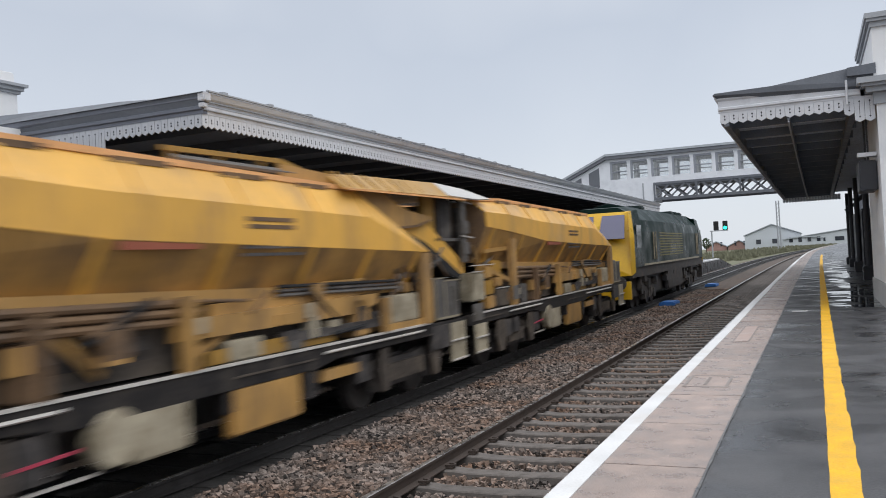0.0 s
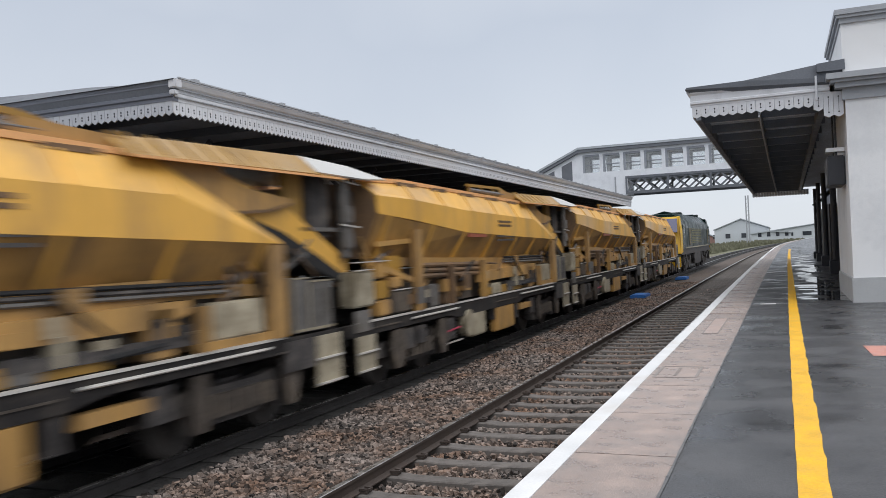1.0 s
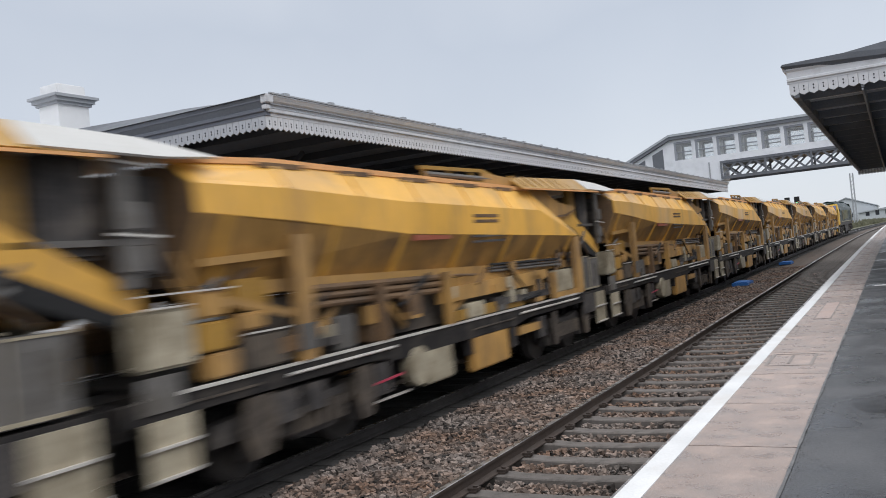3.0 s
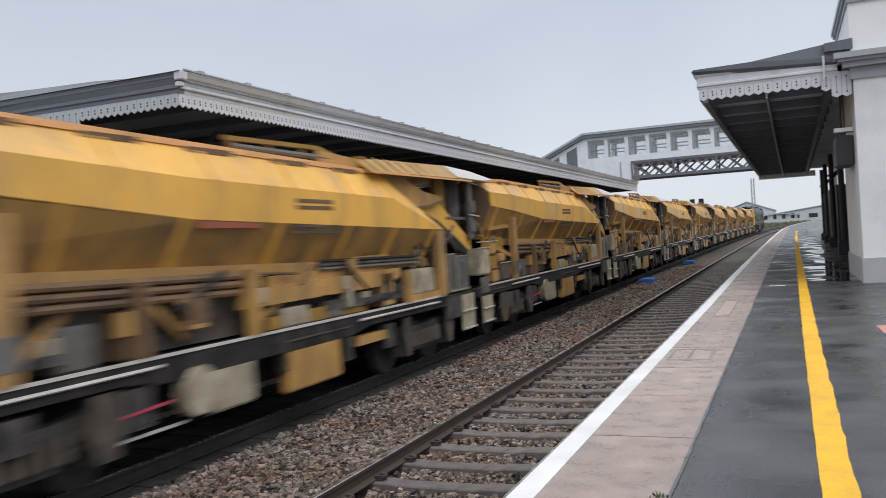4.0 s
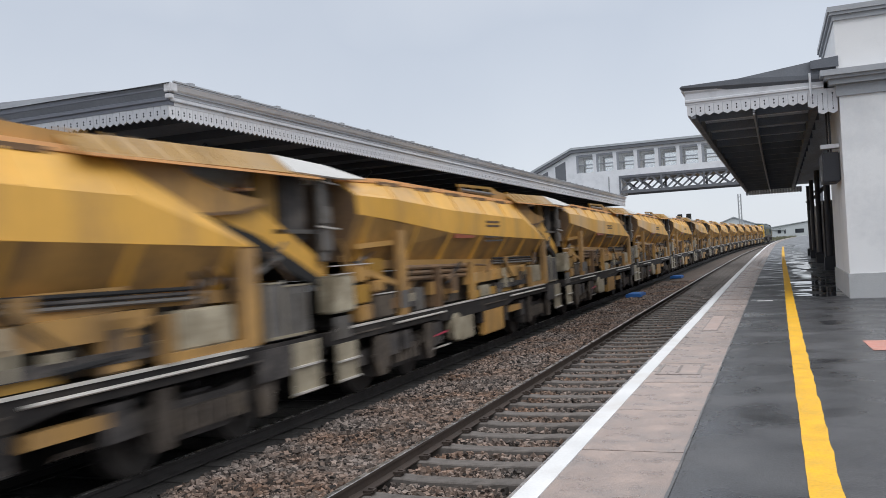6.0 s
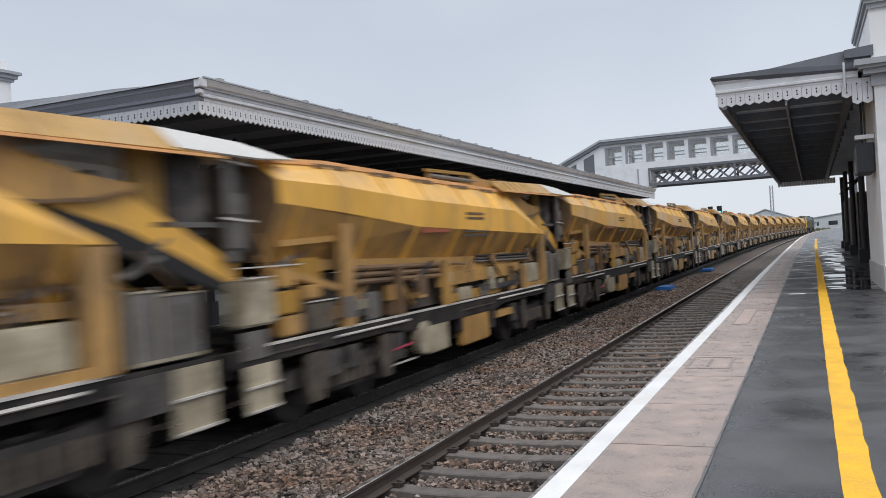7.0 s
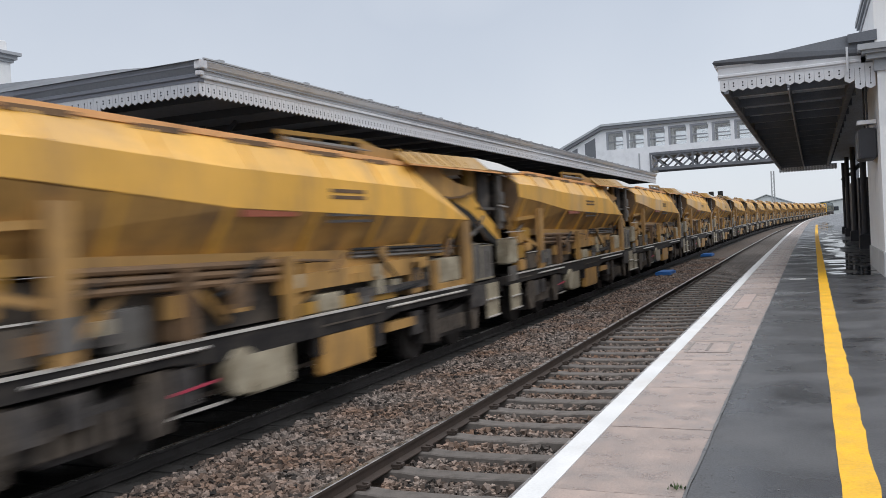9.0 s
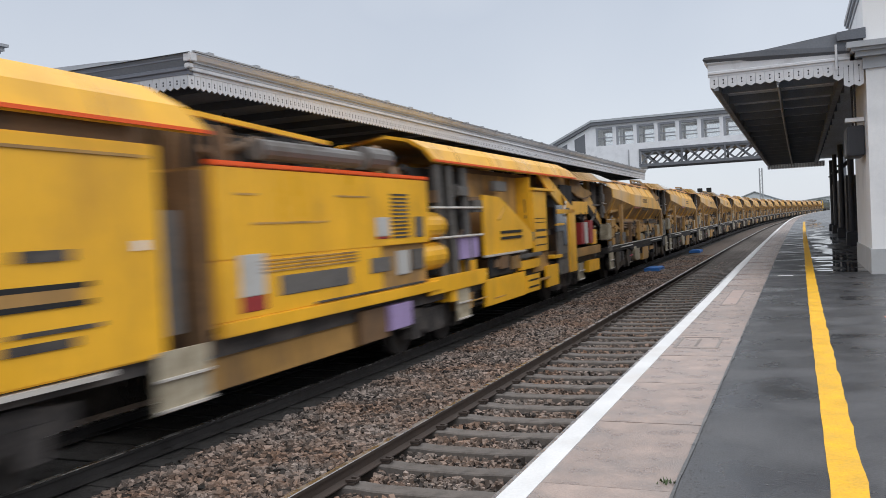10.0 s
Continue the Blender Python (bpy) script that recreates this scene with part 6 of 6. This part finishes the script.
            part("panel_seam", bb, "yellow_dirty_shaded", e)
    b = B()
    box(b, -1.3, 1.3, -19.6, -13.8, 1.2, 3.0)
    part("engine_block", b, "yellow_dirty_shaded", e)
    # brown plate covering the yellow end of the engine block
    b = B()
    box(b, -1.26, 1.26, -19.72, -19.62, 0.9, 2.98)
    part("end_wall", b, "brown", e, "brown end wall")
    b = B()
    loft(b, [[(-0.6, y, 3.0), (0.6, y, 3.0), (0.6, y, z), (-0.6, y, z)] for y, z in ((-19.4, 3.6), (-17, 3.5), (-14.5, 3.35))])
    part("roof_machinery", b, "brown", e)
    for y0, y1, z1, x0, m in ((-19.4, -18.4, 3.62, 0.75, "brown"), (-18.3, -17.6, 3.50, 0.70, "grime"), (-17.5, -16.3, 3.56, 0.72, "frame_dark"), (-16.2, -15.4, 3.44, 0.65, "yellow_dirty_shaded"), (-15.3, -14.2, 3.52, 0.7, "frame_dark")):
        b = B()
        box(b, x0 - 0.55, x0, y0, y1, 3.0, z1)
        part("cooler_unit", b, m, e, bevel=0.04)
        b = B()
        for k in range(3):
            rod(b, (x0 + 0.06, y0 + 0.1 + k * 0.22, 3.04), (x0 + 0.02, y0 + 0.2 + k * 0.2, z1 + 0.05), 0.035, 7)
        part("hose", b, "black", e)
    steps(e, -3.0, -2.4, 0.4, 0.9)
    steps(e, -12.5, -11.9, 0.4, 1.0)
    bogie(e, -3.6)
    bogie(e, -13.0)
    for x in (-0.88, 0.88):
        b = B()
        rod(b, (x, -0.1, 1.0), (x, 0.35, 1.0), 0.10, 10)
        rod(b, (x, 0.35, 1.0), (x, 0.42, 1.0), 0.24, 16)
        part("buffer", b, "frame_dark", e)
    return e


def machine_rear():
    e = empty("machine_van", "bright yellow machine vehicle with curved roof and orange stripe", "rail machine")
    b = B()
    box(b, -1.25, 1.25, -16, -0.2, 0.85, 1.12)
    part("underframe", b, "frame_dark", e)
    b = B()
    box(b, -1.34, 1.34, -16, -0.12, 1.0, 3.17)
    part("body", b, "yellow_clean", e, bevel=0.02)
    # brown filler with the shade under the roof in its colour
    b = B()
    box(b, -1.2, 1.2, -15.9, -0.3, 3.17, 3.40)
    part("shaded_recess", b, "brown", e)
    curved_roof(e, -16, 0.7, 3.38, 3.92, front=0.8)
    for s in (-1, 1):
        for y0, y1, z0, z1, mt, nm in ((-2.5, -1.1, 1.64, 1.69, "black", "lettering"), (-2.5, -1.1, 1.80, 1.85, "black", "lettering"), (-2.4, -1.2, 1.69, 1.80, "yellow_dirty_shaded", "plate"), (-6.2, -5.0, 2.4, 2.46, "frame_dark", "vent"), (-1.9, -1.3, 2.05, 2.15, "frame_dark", "vent"), (-2.1, -1.3, 1.28, 1.36, "frame_dark", "vent"), (-8, -0.3, 3.02, 3.05, "yellow_dirty_shaded", "rail"), (-4.6, -3.4, 1.7, 2.5, "dark_glass", "window"), (-0.5, -0.36, 2.1, 2.2, "lamp_white", "lamp")):
            bb = B()
            box(bb, s * 1.345 - 0.012, s * 1.345 + 0.012, y0, y1, z0, z1)
            part(nm, bb, mt, e)
        bb = B()
        box(bb, s * 1.3 - 0.05, s * 1.3 + 0.06, -14, -0.9, 0.93, 0.98)
        part("sill", bb, "steel", e)
        bb = B()
        rod(bb, (s * 1.0, 0.0, 0.9), (s * 1.0, 0.0, 2.9), 0.05, 8)
        part("gangway_post", bb, "black", e)
        bb = B()
        box(bb, s * 1.3 - 0.04, s * 1.3 + 0.04, -0.10, 0.12, 1.2, 2.5)
        part("end_pillar", bb, "grey_box", e, "grey end pillar")
        for y0, y1, z0, z1 in ((-3.9, -2.7, 1.98, 2.05), (-5.9, -5.2, 1.5, 1.56), (-2.0, -1.0, 1.42, 1.46), (-7.4, -6.4, 2.2, 2.24)):
            bb = B()
            box(bb, s * 1.345 - 0.012, s * 1.345 + 0.012, y0, y1, z0, z1)
            part("vent", bb, "frame_dark", e)
    steps(e, -0.3, 0.5, 0.42, 1.05)
    bogie(e, -2.6)
    bogie(e, -13)
    return e


loco = class_loco()
wagon = hopper_wagon()
machine = machine_front()
van = machine_rear()
PITCH, START = 14.0, 16.12
train = [(loco, 30.36)]
for i in range(18):
    ob = wagon if i == 0 else copy_thing(wagon, Matrix())
    # two wagons ride a little closer to the one ahead
    train.append((ob, START - i * PITCH + (0.3 if i in (10, 16) else 0.0)))
train += [(machine, -224.4), (van, -244.7)]


def travel(t):
    """Metres run by the slowly gathering train."""
    return 24.51 * t + 0.065 * t * t + 0.47 * math.exp(-((t - 4.8) / 1.6) ** 2) - 0.3 * math.exp(-((t - 1.1) / 0.45) ** 2)


def on_track(y, mid):
    """The pose of a vehicle whose own zero is at y along the line, and whose middle lies mid ahead of it."""
    c = y + mid
    a = -math.atan(slope(c))
    off = Vector((FAR + bend(c), c, RAIL + rise(c))) - Matrix.Rotation(a, 3, "Z") @ Vector((0, mid, 0))
    lift = math.atan((rise(c + 5) - rise(c - 5)) / 10)
    off.z -= lift * mid
    return Matrix.Translation(off) @ Matrix.Rotation(a, 4, "Z") @ Matrix.Rotation(lift, 4, "X")


MID = {loco: 10.3, machine: -9.8, van: -8.0}

# ---- pieces of the tracks and the platform ----
sleepers = empty("sleepers", "row of grey concrete sleepers under the near track", "sleeper", kind="structure")
sm = mesh_of("sleeper", sleeper_bm(), "sleeper")
y = 1.818 - 12 * 0.706
k = 0
SP = 0.706
rest = B()
while y < 400:
    if k < 290:
        piece("sleeper", sm, sleepers, (NEAR + bend(y), y, SLEEPER_TOP + rise(y)), (0, 0, -math.atan(slope(y))))
    else:
        box(rest, NEAR - 1.25 + bend(y), NEAR + 1.25 + bend(y), y - 0.12, y + 0.12, SLEEPER_TOP - 0.15 + rise(y), SLEEPER_TOP + rise(y))
    y += SP
    k += 1
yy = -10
# sleepers coloured for oil and for the shadow below the train
shaded_ties = B()
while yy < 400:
    box(shaded_ties, FAR - 1.25 + bend(yy), FAR + 1.25 + bend(yy), yy - 0.12, yy + 0.12, SLEEPER_TOP - 0.15 + rise(yy), SLEEPER_TOP + rise(yy))
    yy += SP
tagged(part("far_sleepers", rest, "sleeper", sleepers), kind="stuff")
tagged(part("oily_sleepers", shaded_ties, "shaded_oily_sleeper"), "sleepers under the passing train, black with oil and painted train shadow", "sleeper", kind="stuff")
# spring clips along the near track's rails
clips = B()
y = 1.818
while y < 40:
    for x in (NEAR - 0.75,):
        for s in (-1, 1):
            c = x + s * 0.10 + bend(y)
            box(clips, c - 0.05, c + 0.05, y - 0.05, y + 0.05, (SLEEPER_TOP + rise(y)) + 0.012, (SLEEPER_TOP + rise(y)) + 0.03)
            beam(clips, (c - 0.045, y - 0.03, (SLEEPER_TOP + rise(y)) + 0.045), (c + 0.06, y - 0.03, (SLEEPER_TOP + rise(y)) + 0.05), 0.022, 0.022)
            beam(clips, (c + 0.06, y - 0.03, (SLEEPER_TOP + rise(y)) + 0.05), (c + 0.06, y + 0.04, (SLEEPER_TOP + rise(y)) + 0.05), 0.022, 0.022)
            beam(clips, (c - 0.02, y + 0.04, (SLEEPER_TOP + rise(y)) + 0.055), (c + 0.06, y + 0.04, (SLEEPER_TOP + rise(y)) + 0.05), 0.022, 0.022)
    y += SP
tagged(part("rail_clips", clips, "rail_side", sleepers), kind="stuff")

# edge slabs
SLAB_LEN = 1.34
b = B()
box(b, EDGE, SLAB, 0.004, SLAB_LEN - 0.006, -0.085, 0.0)
bmesh.ops.translate(b, verts=b.verts, vec=(0, 0, 0))
slab_mesh = mesh_of("edge_slab", b, "coper")
y, k = 5.36 - 12 * SLAB_LEN, 0
rs = random.Random(2)
while y < 190:
    s = piece("edge_slab", slab_mesh, platform, (bend(y), y, rise(y) + rs.uniform(-0.003, 0.002)), (0, 0, -math.atan(slope(y))))
    y += SLAB_LEN

# ballast stones
rg = np.random.default_rng(5)


def stones(name, n, x0, x1, y0, y1, z, size, label, skip=False):
    """Loose stones as squashed, turned boxes with jittered corners, denser where the camera is near."""
    u = rg.random(n)
    ys_ = y0 + (y1 - y0) * u ** 1.7
    xs_ = rg.uniform(x0, x1, n)
    if skip:
        ph = ((ys_ - 1.818 + SP / 2) % SP) - SP / 2
        keep = (np.abs(ph) > 0.13) | (np.abs(xs_ - NEAR) > 1.27)
        keep &= np.abs(np.abs(xs_ - NEAR) - 0.75) > 0.09
        xs_, ys_ = xs_[keep], ys_[keep]
    n = len(xs_)
    base = np.array([(-1, -1, -1), (1, -1, -1), (1, 1, -1), (-1, 1, -1), (-1, -1, 1), (1, -1, 1), (1, 1, 1), (-1, 1, 1)], float)
    v = base[None] * (1 + rg.uniform(-0.45, 0.15, (n, 8, 3)))
    v *= (size * rg.uniform(0.55, 1.25, (n, 1, 1))) * rg.uniform(0.55, 1.1, (n, 1, 3))
    a, c = rg.uniform(0, 6.28, n), rg.uniform(-0.9, 0.9, n)
    ca, sa, cc, sc = np.cos(a), np.sin(a), np.cos(c), np.sin(c)
    x, y_, zz = v[..., 0].copy(), v[..., 1].copy(), v[..., 2].copy()
    y2, z2 = y_ * cc[:, None] - zz * sc[:, None], y_ * sc[:, None] + zz * cc[:, None]
    x3, y3 = x * ca[:, None] - y2 * sa[:, None], x * sa[:, None] + y2 * ca[:, None]
    bends = np.maximum(ys_, 0) ** 2 / 15260
    zs_ = z + rg.uniform(-0.012, 0.022, n) + 0.005 * np.maximum(0, ys_ - 14)
    pts = np.stack([x3 + (xs_ + bends)[:, None], y3 + ys_[:, None], z2 + zs_[:, None]], -1).reshape(-1, 3)
    faces = np.array([(3, 2, 1, 0), (4, 5, 6, 7), (0, 1, 5, 4), (1, 2, 6, 5), (2, 3, 7, 6), (3, 0, 4, 7)])
    fs = (faces[None] + (np.arange(n) * 8)[:, None, None]).reshape(-1, 4)
    me = bpy.data.meshes.new(name)
    me.from_pydata(pts.tolist(), [], fs.tolist())
    me.materials.append(M["rock"])
    return tagged(new(name, me), label, "ballast", kind="stuff")


stones("ballast_stones", 56000, -6.15, -4.05, 2.5, 48, BED + 0.03, 0.034, "brown and grey crushed stones between the tracks")
stones("ballast_stones", 44000, -4.6, -1.35, 3.0, 42, BED - 0.022, 0.031, "crushed stones between the sleepers", True)
stones("ballast_stones", 10000, -6.15, -4.05, -8, 2.6, BED + 0.03, 0.034, "brown and grey crushed stones between the tracks")
stones("ballast_stones", 12000, -4.6, -1.35, -8, 3.1, BED - 0.022, 0.031, "crushed stones between the sleepers", True)


def motions():
    for ob, y0 in train:
        mid = MID.get(ob, 5.8)
        walk(ob, [(i * 0.5, on_track(y0 + travel(i * 0.5), mid)) for i in range(21)])


motions()
